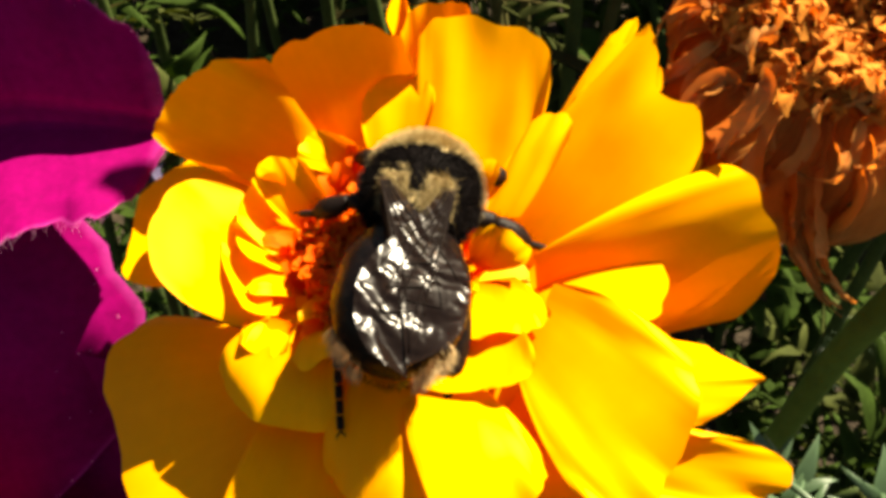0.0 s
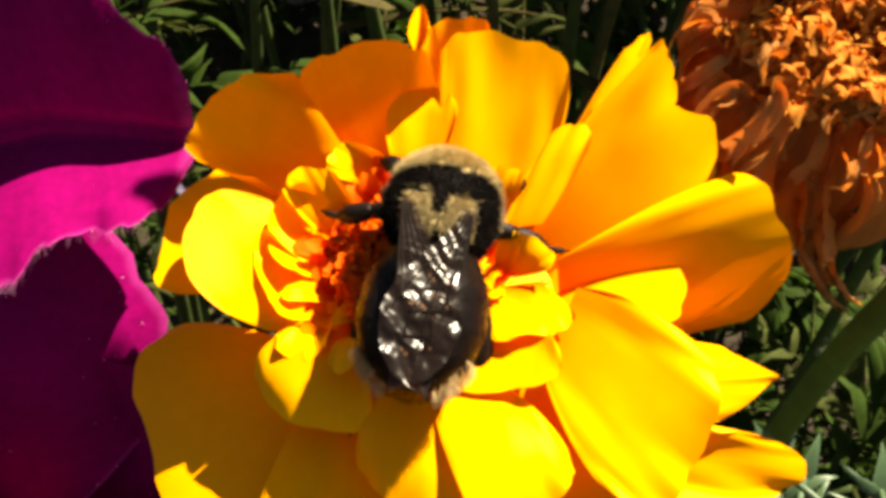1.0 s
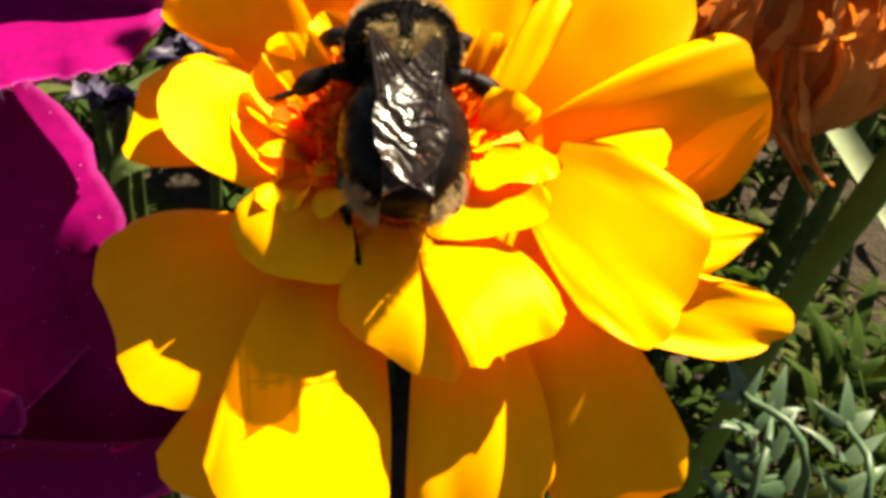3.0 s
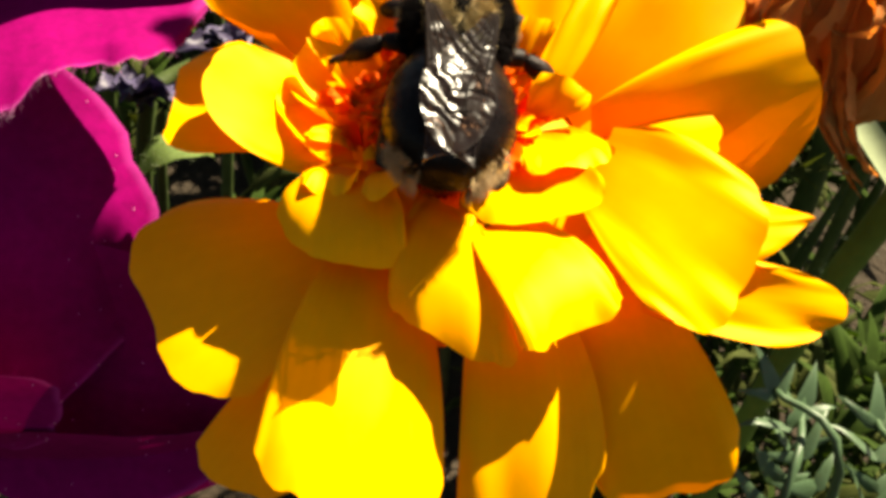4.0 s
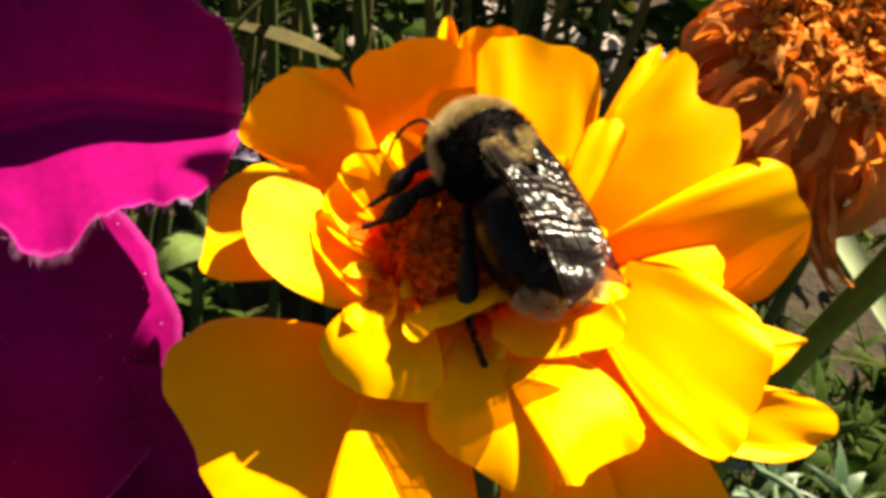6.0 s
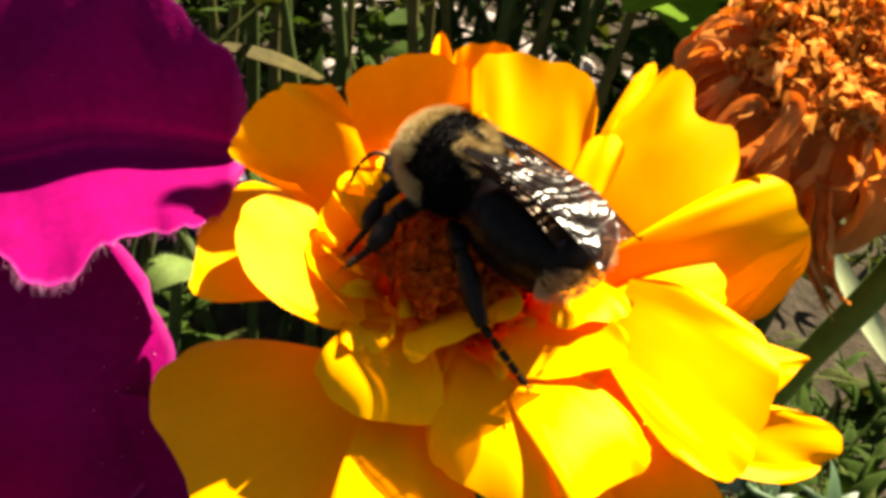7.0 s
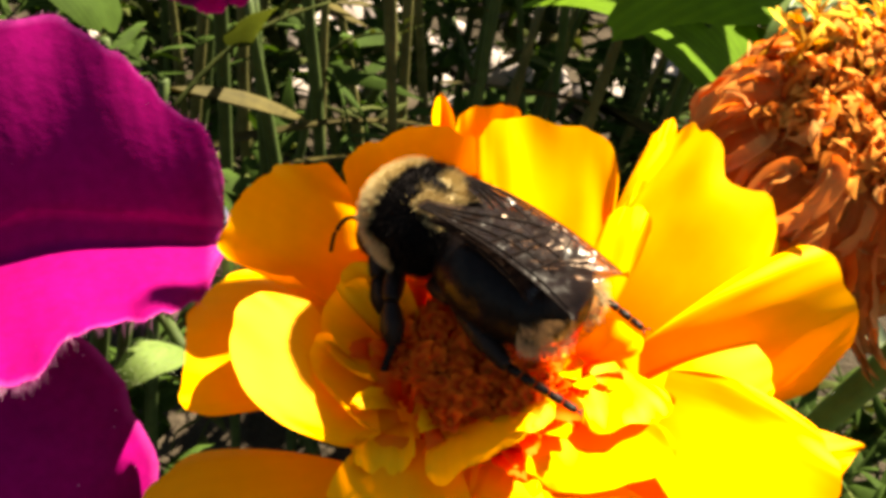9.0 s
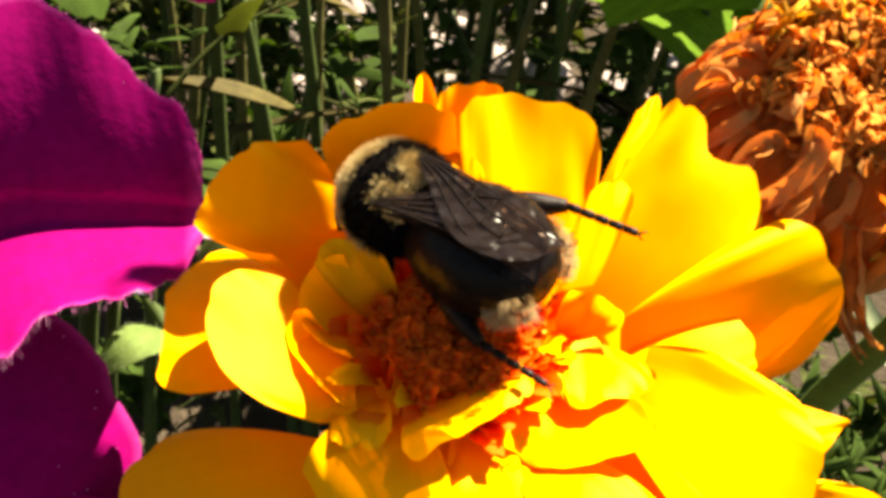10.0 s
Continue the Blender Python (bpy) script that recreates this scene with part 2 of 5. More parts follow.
def blade(sheet, base, tip, width, arch=0.0, cup=0.0, roll=0.0, curl=0.0, ruffle=0.0, up=(0, 0, 1), claw=0.32, blunt=2.6, drop=0.36,
          nu=14, nv=11, seed=0.0, widest=0.62, fold=0.0, twist=0.0, mid=None):
    """One petal or leaf from base to tip, all in millimetres: a fan that widens from its claw to a rounded, lobed end.
    arch lifts its middle (or mid is the middle of its widest part), cup lifts its sides, curl bends its end down,
    ruffle waves and notches its rim, fold creases it along its length."""
    b, t = Vector(base), Vector(tip)
    d = t - b
    length = d.length
    d.normalize()
    s = d.cross(Vector(up)).normalized()
    n = s.cross(d).normalized()
    turn = Matrix.Rotation(radians(roll), 3, d)
    s, n = turn @ s, turn @ n
    bend_m, um = Vector((0, 0, 0)), 0.6
    if mid is not None:
        m = Vector(mid) - b
        um = min(0.8, max(0.35, m.dot(d) / length))
        bend_m = m - d * m.dot(d)
        widest = um * 1.05
    rnd = random.Random(seed * 7.13 + length)
    ph = [rnd.uniform(0, 6.28) for _ in range(6)]
    verts, along, across = [], [], []
    for i in range(nu + 1):
        u0 = i / nu
        u0 = 1 - (1 - u0) ** 1.25
        for j in range(nv + 1):
            v = -1 + 2 * j / nv
            lobes = math.sin(v * 4.3 + ph[0]) * 0.6 + math.sin(v * 9.1 + ph[1]) * 0.4 + math.sin(v * 17 + ph[5]) * 0.24 + math.sin(v * 29 + ph[4]) * 0.14
            reach = 1 - drop * abs(v) ** blunt + 0.05 * ruffle * lobes
            u = u0 * reach
            wide = claw + (1 - claw) * smooth01(u0 / widest)
            x = width / 2 * v * wide * (1 + 0.03 * ruffle * math.sin(u * 11 + ph[2]))
            z = arch * 4 * u * (1 - u) * length * 0.1
            z += cup * (v * v - 0.3) * wide * width * 0.12
            z += ruffle * width * 0.035 * u * u * (math.sin(v * 5.2 + ph[3]) + 0.5 * math.sin(v * 3.1 + u * 7 + ph[4]))
            z -= fold * width * 0.2 * abs(v) * wide
            bend = max(0.0, (u - 0.55) / 0.45)
            z -= curl * length * 0.28 * bend ** 2
            y = length * (u - curl * 0.07 * bend ** 3)
            z += width * u * (0.0015 * math.sin(v * 13 + ph[1]) + 0.004 * math.sin(v * 7 + ph[2]))
            a = twist * u * u
            xx, zz = x * math.cos(a) - z * math.sin(a), x * math.sin(a) + z * math.cos(a)
            share = u * (1 - u) / (um * (1 - um))
            verts.append((b + d * y + s * xx + n * zz + bend_m * share) * MM)
            along.append(u0)
            across.append(v + seed % 1)
    row = nv + 1
    faces = [(i * row + j, i * row + j + 1, (i + 1) * row + j + 1, (i + 1) * row + j) for i in range(nu) for j in range(nv)]
    sheet.add(verts, faces, along, across)


def fan(sheet, base, left, tip, right, claw=3.0, square=2.6, arch=0.0, cup=0.0, curl=0.0, ruffle=0.5, pleat=0.1, seed=0.0, bulge=0.08, lobed=0.0, nu=24, nv=34):
    """One broad petal, in millimetres: a fan from its narrow base to a rim that runs from its left shoulder over the tip to its right one.
    square: how squarely the rim turns; arch lifts the middle, cup the sides, curl bends the rim over; ruffle waves the rim, lobed notches it into scallops, pleat folds the blade lengthwise."""
    b, l, t, r = (Vector(q) for q in (base, left, tip, right))
    c, s = (l + r) / 2, (r - l) / 2
    f = t - c
    out = s.normalized()
    n = s.cross(t - b).normalized()
    if n.z < 0:
        n = -n
    rnd = random.Random(seed * 7.13 + f.length)
    ph = [rnd.uniform(0, 6.28) for _ in range(8)]
    long = (t - b).length
    verts, along, across = [], [], []
    for i in range(nu + 1):
        u0 = i / nu
        for j in range(nv + 1):
            v = -1 + 2 * j / nv
            g = v * math.pi / 2
            x = math.copysign(abs(math.sin(g)) ** (2 / square), v)
            y = abs(math.cos(g)) ** (2 / square)
            rim = c + s * x + f * y
            lobes = math.sin(v * 4.3 + ph[0]) + 0.6 * math.sin(v * 8.7 + ph[1]) + 0.35 * math.sin(v * 17 + ph[2]) + 0.22 * math.sin(v * 31 + ph[3])
            foot = b + out * claw / 2 * x
            u = u0 * (1 + 0.022 * ruffle * lobes * u0 * u0)
            u *= 1 - 0.075 * lobed * abs(math.cos(v * 3.7 + ph[0])) ** 7 * u0 ** 4
            q = foot.lerp(rim, u) + s * x * bulge * 4 * u0 * (1 - u0)
            h = arch * 4 * u0 * (1 - u0) + cup * (x * x - 0.3) * u0 - curl * max(0.0, (u0 - 0.6) / 0.4) ** 2
            h += 0.32 * ruffle * u0 ** 4 * (math.sin(v * 5.1 + ph[4]) + 0.5 * math.sin(v * 10.3 + ph[5]) + 0.2 * math.sin(v * 21 + ph[6]))
            h += pleat * math.sin(math.pi * min(1.0, u0 * 0.8 + 0.05)) * (math.sin(v * 4.4 + ph[7]) + 0.5 * math.sin(v * 9.5 + ph[3] + u0))
            h += 0.10 * u0 * noise.noise(Vector((v * 4 + seed, u0 * 3, seed))) * long * 0.15
            verts.append((q + n * h) * MM)
            along.append(u0)
            across.append(v + seed % 1)
    row = nv + 1
    sheet.add(verts, [(i * row + j, i * row + j + 1, (i + 1) * row + j + 1, (i + 1) * row + j) for i in range(nu) for j in range(nv)], along, across)


def crumple(sheet, amount, grain):
    """Crinkles all of a sheet, as a leaf shrivels: amount and grain in millimetres."""
    for i, p in enumerate(sheet.v):
        q = p / (MM * grain)
        w = Vector((noise.noise(q), noise.noise(q + Vector((31, 7, 3))), noise.noise(q + Vector((5, 77, 13)))))
        q = q * 2.3
        w += 0.5 * Vector((noise.noise(q), noise.noise(q + Vector((31, 7, 3))), noise.noise(q + Vector((5, 77, 13)))))
        sheet.v[i] = p + w * amount * MM


def tube(sheet, points, radii, sides=8, caps=True):
    """A round, tapering tube through points (millimetres)."""
    pts = [Vector(p) for p in points]
    verts, along = [], []
    for i, p in enumerate(pts):
        d = (pts[min(i + 1, len(pts) - 1)] - pts[max(i - 1, 0)]).normalized()
        ref = Vector((0, 0, 1)) if abs(d.z) < 0.9 else Vector((1, 0, 0))
        s = d.cross(ref).normalized()
        n = s.cross(d)
        for k in range(sides):
            a = 2 * math.pi * k / sides
            verts.append((p + (s * math.cos(a) + n * math.sin(a)) * radii[i]) * MM)
            along.append(i / (len(pts) - 1))
    faces = [(i * sides + k, i * sides + (k + 1) % sides, (i + 1) * sides + (k + 1) % sides, (i + 1) * sides + k)
             for i in range(len(pts) - 1) for k in range(sides)]
    if caps:
        faces += [tuple(range(sides))[::-1], tuple(range((len(pts) - 1) * sides, len(pts) * sides))]
    sheet.add(verts, faces, along, [0.0] * len(verts))


def spline(points, steps=6):
    """Points on a smooth curve through the given ones."""
    pts = [Vector(p) for p in points]
    out = []
    for i in range(len(pts) - 1):
        p0, p1, p2, p3 = pts[max(i - 1, 0)], pts[i], pts[i + 1], pts[min(i + 2, len(pts) - 1)]
        for k in range(steps):
            t = k / steps
            out.append(0.5 * ((2 * p1) + (p2 - p0) * t + (2 * p0 - 5 * p1 + 4 * p2 - p3) * t * t + (3 * p1 - p0 - 3 * p2 + p3) * t ** 3))
    return out + [pts[-1]]


def ball(sheet, centre, radii, nu=24, nv=16, shape=None):
    """A closed round body (millimetres); shape(direction) scales its radius."""
    verts = []
    for i in range(nv + 1):
        th = math.pi * i / nv
        for j in range(nu):
            ph = 2 * math.pi * j / nu
            d = Vector((math.sin(th) * math.cos(ph), math.cos(th), math.sin(th) * math.sin(ph)))
            k = shape(d) if shape else 1.0
            verts.append((Vector(centre) + Vector((d.x * radii[0], d.y * radii[1], d.z * radii[2])) * k) * MM)
    faces = [(i * nu + j, (i + 1) * nu + j, (i + 1) * nu + (j + 1) % nu, i * nu + (j + 1) % nu) for i in range(nv) for j in range(nu)]
    sheet.add(verts, faces, [0.5] * len(verts), [0.0] * len(verts))


def ribbon(sheet, points, widths, facing, channel=0.3, nv=5):
    """A narrow strap through points (millimetres) with its face turned to facing and its edges rolled by channel."""
    pts = [Vector(p) for p in points]
    verts, along, across = [], [], []
    for i, p in enumerate(pts):
        d = (pts[min(i + 1, len(pts) - 1)] - pts[max(i - 1, 0)]).normalized()
        s = d.cross(Vector(facing)).normalized()
        n = s.cross(d)
        for j in range(nv + 1):
            v = -1 + 2 * j / nv
            verts.append((p + s * v * widths[i] / 2 + n * channel * widths[i] * v * v) * MM)
            along.append(i / (len(pts) - 1))
            across.append(v)
    row = nv + 1
    sheet.add(verts, [(i * row + j, i * row + j + 1, (i + 1) * row + j + 1, (i + 1) * row + j) for i in range(len(pts) - 1) for j in range(nv)], along, across)


def hairs(sheet, roots, length, width, lean, rnd):
    """Thin tapering hairs: roots is a list of (place, normal) in millimetres."""
    for p, n in roots:
        d = (n + lean + Vector((rnd.gauss(0, 0.25), rnd.gauss(0, 0.25), rnd.gauss(0, 0.25)))).normalized()
        s = d.orthogonal().normalized()
        s = Matrix.Rotation(rnd.uniform(0, 6.28), 3, d) @ s
        q = d.cross(s)
        ln = length * rnd.uniform(0.6, 1.2)
        tip = p + d * ln + n * ln * -0.1 + lean * ln * 0.3
        tri = [(p + s * width) * MM, (p + (-s + q) * width * 0.8) * MM, (p + (-s - q) * width * 0.8) * MM, tip * MM]
        sheet.add(tri, [(0, 1, 3), (1, 2, 3), (2, 0, 3)], [0.0, 0.0, 0.0, 1.0], [0.0] * 4)


# ---- ground ----
def build_ground():
    verts, faces = [], []
    core = [0.02 * i for i in range(31)]
    side = core + [0.6 * 1.22 ** k for k in range(1, 27)]
    ticks = [-t for t in side[:0:-1]] + side
    n = len(ticks) - 1
    for y in ticks:
        for x in ticks:
            z = 0.02 + 0.006 * noise.noise(Vector((x * 36, y * 36, 0))) + 0.003 * noise.noise(Vector((x * 110, y * 110, 3)))
            verts.append((x, y + 0.05, z))
    faces = [(j * (n + 1) + i, j * (n + 1) + i + 1, (j + 1) * (n + 1) + i + 1, (j + 1) * (n + 1) + i) for j in range(n) for i in range(n)]
    ob = new("ground", mesh_of("ground", verts, faces, SOIL))
    tagged(ob, "dark brown crumbly garden soil under the flowers", "ground", kind="structure")


def build_pebbles():
    rnd = random.Random(5)
    for k in range(80):
        s = Sheet()
        r = rnd.uniform(4, 12)
        sd = rnd.uniform(0, 50)
        ball(s, (0, 0, 0), (r, r * rnd.uniform(0.6, 0.9), r * 0.5), 12, 8,
             lambda d: 1 + 0.22 * noise.noise(Vector((d.x * 1.7 + sd, d.y * 1.7, d.z * 1.7))))
        ob = new("pebble", s.mesh("pebble", STONE))
        ob.matrix_world = pose(rnd.uniform(-0.12, 0.24), rnd.uniform(0.24, 0.5), 0.023, rnd.uniform(-12, 12), rnd.uniform(-12, 12), rnd.uniform(0, 360))
        tagged(ob, "pale pinkish grey stone lying on the soil", "stone", "stones on the soil")


def build_stones():
    rnd = random.Random(15)
    for x, y in ((0.024, 0.290), (0.036, 0.312), (0.090, 0.268), (0.106, 0.258), (0.134, 0.244), (0.060, 0.300)):
        s = Sheet()
        r, sd = rnd.uniform(11, 17), rnd.uniform(0, 50)
        ball(s, (0, 0, 0), (r, r * rnd.uniform(0.6, 0.8), r * 0.6), 18, 12,
             lambda d: 1 + 0.25 * noise.noise(Vector((d.x * 1.7 + sd, d.y * 1.7, d.z * 1.7))))
        ob = new("stone", s.mesh("stone", STONE_LIGHT))
        ob.matrix_world = pose(x, y, 0.025, rnd.uniform(-10, 10), rnd.uniform(-10, 10), rnd.uniform(0, 360))
        tagged(ob, "large pale pinkish stone glimpsed between the stalks", "stone", "large stones")


def in_gap(x, y):
    """True on the open strips between the plants."""
    return y > 0.10 and any(abs(x - (-0.019 + (gx + 0.019) * (y + 0.038) / (gy + 0.038))) < 0.010 for gx, gy in ((0.029, 0.300), (0.096, 0.264), (0.134, 0.244)))


# ---- marigold ----
FLOWER = Matrix(((0.987, 0.0, -0.160, 0.0), (-0.040, 0.969, -0.245, 0.0), (0.155, 0.248, 0.956, 0.16), (0, 0, 0, 1)))


def build_marigold():
    flower = thing("marigold", "fresh yellow-orange marigold bloom with ruffled petals", "flower", FLOWER)
    count = [0]

    def petal(base, left, tip, right, mat=PETAL, **more):
        """A petal from its base to a rim that goes from left over the tip to right."""
        count[0] += 1
        s = Sheet()
        fan(s, base, left, tip, right, seed=count[0] * 1.37, **{"lobed": 0.45, **more})
        return part("petal", s.mesh("petal", mat), flower)

    # outer whorl, from the far side round by the left
    petal((-5.6, 11.6, -7.0), (-14.2, 9.6, 1.6), (-17.4, 13.0, 5.2), (-10.3, 16.9, 3.8), square=2.5, ruffle=0.9, arch=-0.5, claw=6)
    petal((-3.0, 13.2, -8.0), (-9.4, 15.3, 5.1), (-3.8, 17.2, 6.4), (0.2, 16.2, 4.0), square=2.2, claw=7, arch=-0.6, ruffle=0.5)
    petal((1.0, 16.0, -6.0), (-0.6, 20.0, 1.7), (2.2, 22.0, 2.3), (4.9, 20.8, 2.0), square=2.2, claw=4, ruffle=0.6)
    petal((3.4, 5.6, -2.6), (0.9, 17.9, 2.0), (6.2, 19.0, 3.6), (10.8, 14.2, 1.9), square=2.4, claw=6, arch=-0.3, cup=0.4, pleat=0.20)
    petal((-0.5, 20.5, -2.0), (-1.9, 21.8, 1.2), (-0.8, 24.6, 1.4), (-0.2, 22.2, 1.1), square=1.6, claw=1.2, ruffle=0.1, pleat=0.04)
    petal((8.2, 6.2, -3.5), (13.4, 14.6, -0.6), (15.9, 19.4, 0.4), (17.0, 17.0, 0.4), square=2.2, claw=3, ruffle=0.8)
    petal((8.0, 4.0, -4.4), (13.3, 15.2, -0.4), (16.9, 18.2, 1.2), (18.2, 12.6, 2.2), square=2.1, claw=8, ruffle=1.0, pleat=0.06, arch=0.3)
    petal((8.2, 1.6, -3.6), (13.6, 14.6, 0.6), (19.5, 11.3, 4.2), (18.2, 3.4, -1.4), square=2.5, claw=9, lobed=1.5, ruffle=0.9, pleat=0.08, arch=0.5)
    petal((8.5, -2.2, -1.8), (14.6, 3.0, -0.4), (17.2, -0.6, -0.6), (15.4, -4.2, 0.6), square=2.4, claw=7, ruffle=0.4, pleat=0.05, arch=0.3)
    petal((8.6, -1.1, -3.0), (21.1, 5.8, 2.2), (24.6, 0.6, -0.9), (20.8, -1.0, -9.0), square=2.2, claw=8, ruffle=0.35, pleat=0.03)
    petal((8.5, -3.8, -0.2), (15.7, -4.7, 1.4), (17.2, -13.0, -0.4), (10.3, -14.2, -1.5), square=2.8, claw=6, ruffle=1.3, pleat=0.10, arch=0.7)
    petal((13.9, -6.6, -4.0), (19.4, -4.0, -5.2), (23.2, -7.2, -3.6), (18.8, -9.8, -4.8), square=1.05, claw=6, ruffle=0.4)
    petal((10.5, -10.6, -3.6), (18.6, -11.0, -3.0), (24.2, -12.9, -5.9), (18.9, -15.5, -5.8), square=2.1, claw=5, ruffle=0.5, pleat=0.10, arch=0.5)
    petal((1.2, -7.3, -1.0), (2.3, -17.0, 0.6), (6.0, -15.8, 0.4), (9.0, -12.6, -1.0), square=3.0, claw=4, ruffle=1.0, pleat=0.13, curl=0.8, arch=0.8)
    petal((-1.4, -6.2, -1.0), (-6.0, -9.8, -1.8), (-2.4, -15.9, -1.0), (2.0, -15.5, -0.8), square=3.2, claw=4.5, ruffle=0.8, pleat=0.14, curl=0.6, arch=0.8)
    petal((-9.7, -5.0, -5.0), (-22.9, 2.0, -8.7), (-24.7, -8.2, -8.2), (-15.6, -15.9, -6.2), square=2.6, claw=6, ruffle=0.7, pleat=0.12, arch=0.5)
    petal((-6.8, -7.7, -3.4), (-14.4, -19.2, -3.3), (-9.2, -25.6, -4.0), (-3.3, -22.4, -6.0), square=2.4, claw=6, ruffle=0.7, pleat=0.12, arch=0.8)
    petal((-12.1, -13.7, -8.0), (-20.2, -16.5, -11.0), (-19.1, -19.8, -13.0), (-14.0, -20.2, -13.0), square=2.3, claw=5, ruffle=0.4)
    petal((1.9, -11.6, -3.0), (-2.6, -23.6, -9.6), (1.4, -26.2, -12.4), (7.5, -20.4, -10.6), square=2.4, claw=6, ruffle=0.5, pleat=0.24, arch=1.6)
    petal((8.6, -10.8, -4.0), (6.9, -19.5, -13.0), (11.8, -22.2, -16.4), (17.3, -19.0, -12.0), square=2.4, claw=6, ruffle=0.6, pleat=0.16, arch=1.8)
    petal((-10.6, 6.4, -3.8), (-18.6, 1.8, -2.6), (-22.0, 6.4, -1.0), (-17.2, 13.0, -2.6), square=2.5, claw=6, ruffle=0.9, pleat=0.06)
    # inner whorl
    petal((-9.4, -0.6, 0.6), (-13.0, -2.6, 0.8), (-18.1, 4.2, 3.1), (-13.0, 8.2, -0.4), square=2.4, claw=4, ruffle=0.3, pleat=0.04, cup=0.4, arch=-0.4)
    petal((-7.6, -3.0, 0.4), (-13.3, -5.6, 0.2), (-8.3, -10.1, -0.2), (-4.6, -8.2, -0.2), square=2.3, claw=4, ruffle=0.7, pleat=0.10, curl=0.5, arch=0.6, mat=PETAL_INNER)
    petal((4.6, -2.6, -0.6), (-0.9, -5.3, -0.4), (3.6, -8.2, 0.6), (8.6, -6.6, 1.4), square=2.2, claw=4, ruffle=0.7, pleat=0.10, curl=0.4, cup=0.5, mat=PETAL_INNER)
    petal((5.8, -0.4, -0.2), (3.4, -3.9, 1.0), (6.6, -4.8, 1.2), (9.6, -3.4, 1.0), square=2.2, claw=3, ruffle=0.8, curl=0.3, mat=PETAL_INNER)
    petal((-2.6, -0.6, -1.0), (-7.0, -5.0, 2.0), (-3.8, -5.6, 3.2), (1.5, -2.4, 2.2), square=2.4, claw=5, ruffle=0.9, curl=0.9, cup=0.2, mat=PETAL_INNER)
    petal((-8.8, -1.3, -0.4), (-11.2, -3.5, 1.8), (-9.8, -5.0, 1.5), (-7.5, -4.4, 1.7), square=2.2, claw=2.5, ruffle=0.7, curl=0.6, mat=PETAL_INNER)
    petal((-1.6, -3.4, -1.6), (-4.4, -6.6, -0.4), (-2.2, -8.2, -0.6), (0.2, -6.6, -0.2), square=2.2, claw=3, ruffle=0.7, curl=0.4, mat=PETAL_INNER)
    petal((-7.2, 3.1, -0.6), (-9.9, 0.8, 2.2), (-12.2, 5.2, 1.8), (-9.1, 7.4, 2.8), square=2.2, claw=3, ruffle=0.4, pleat=0.04, cup=0.8, arch=-0.6, mat=PETAL_INNER)
    petal((-8.2, -0.1, -0.4), (-10.8, -2.6, 2.4), (-13.0, 2.5, 1.7), (-11.8, 3.8, 1.9), square=2.2, claw=3, ruffle=0.4, pleat=0.04, cup=0.7, arch=-0.6, mat=PETAL_INNER)
    petal((-6.6, 4.6, -0.4), (-10.4, 6.2, 2.6), (-9.9, 8.2, 3.4), (-6.6, 7.6, 3.4), square=2.2, claw=2.5, ruffle=0.6, curl=0.4, mat=PETAL_INNER)
    petal((-3.4, 9.4, -0.6), (-7.2, 8.0, 2.8), (-6.9, 10.0, 3.2), (-4.4, 10.0, 3.0), square=2.1, claw=2, ruffle=0.6, curl=0.4, mat=PETAL_INNER)
    petal((-1.5, 10.6, -1.0), (-3.6, 13.9, 1.2), (-0.6, 16.2, 1.4), (2.0, 13.8, 1.2), square=2.2, claw=3.5, ruffle=0.5, curl=0.3)
    petal((3.8, 4.5, 0.0), (4.3, 6.6, 3.0), (5.6, 7.4, 3.0), (6.8, 6.0, 3.0), square=2.2, claw=1.5, ruffle=0.6, curl=0.3, mat=PETAL_INNER)
    petal((4.9, 0.6, 0.0), (4.9, 2.2, 2.2), (7.2, 1.8, 2.4), (8.2, -0.2, 1.6), square=2.1, claw=1.6, ruffle=0.7, curl=0.4, mat=PETAL_INNER)
    petal((6.4, 4.4, -0.6), (7.4, 8.6, 1.2), (10.8, 11.2, 2.2), (11.4, 8.4, 2.0), square=2.1, claw=3, ruffle=0.6, cup=0.1, curl=0.2)
    # shaded ones underneath that close the gaps
    petal((1.4, -3.9, -5.0), (4.6, -13.0, -6.4), (10.2, -12.6, -7.0), (12.6, -7.6, -6.4), square=2.3, claw=5)
    petal((1.6, 4.3, -5.0), (4.6, 12.0, -3.6), (10.3, 11.4, -3.0), (11.6, 5.6, -3.6), square=2.3, claw=5)
    petal((-5.8, 5.3, -5.0), (-13.6, 9.6, -4.2), (-13.6, 14.4, -4.0), (-7.4, 14.0, -4.0), square=2.3, claw=5)
    petal((-3.2, -3.4, -5.0), (-8.4, -11.0, -5.6), (-3.3, -13.4, -6.6), (1.4, -11.6, -6.0), square=2.3, claw=5)

    # disc of tightly packed florets, sunk between the inner petals
    rnd = random.Random(11)
    kinds = []
    for k in range(8):
        s = Sheet()
        lean = Vector((rnd.gauss(0, 0.25), rnd.gauss(0, 0.25), 0))
        tube(s, [(0, 0, -3.2), Vector((0, 0, -1.2)) + lean * 0.5, Vector((0, 0, -0.3)) + lean], [0.24, 0.27, 0.32], 5)
        for j in range(5):
            g = j * 1.257 + rnd.uniform(-0.4, 0.4)
            top = Vector((0, 0, -0.5)) + lean
            blade(s, top, top + Vector((math.cos(g) * 0.85, math.sin(g) * 0.85, rnd.uniform(0.2, 1.2))), 1.0, 0.5, 1.5, 0, 0.9, 0.8, nu=3, nv=3, seed=g, claw=0.6, drop=0.6, blunt=1.5)
        kinds.append(s.mesh("disc_floret", FLORET))
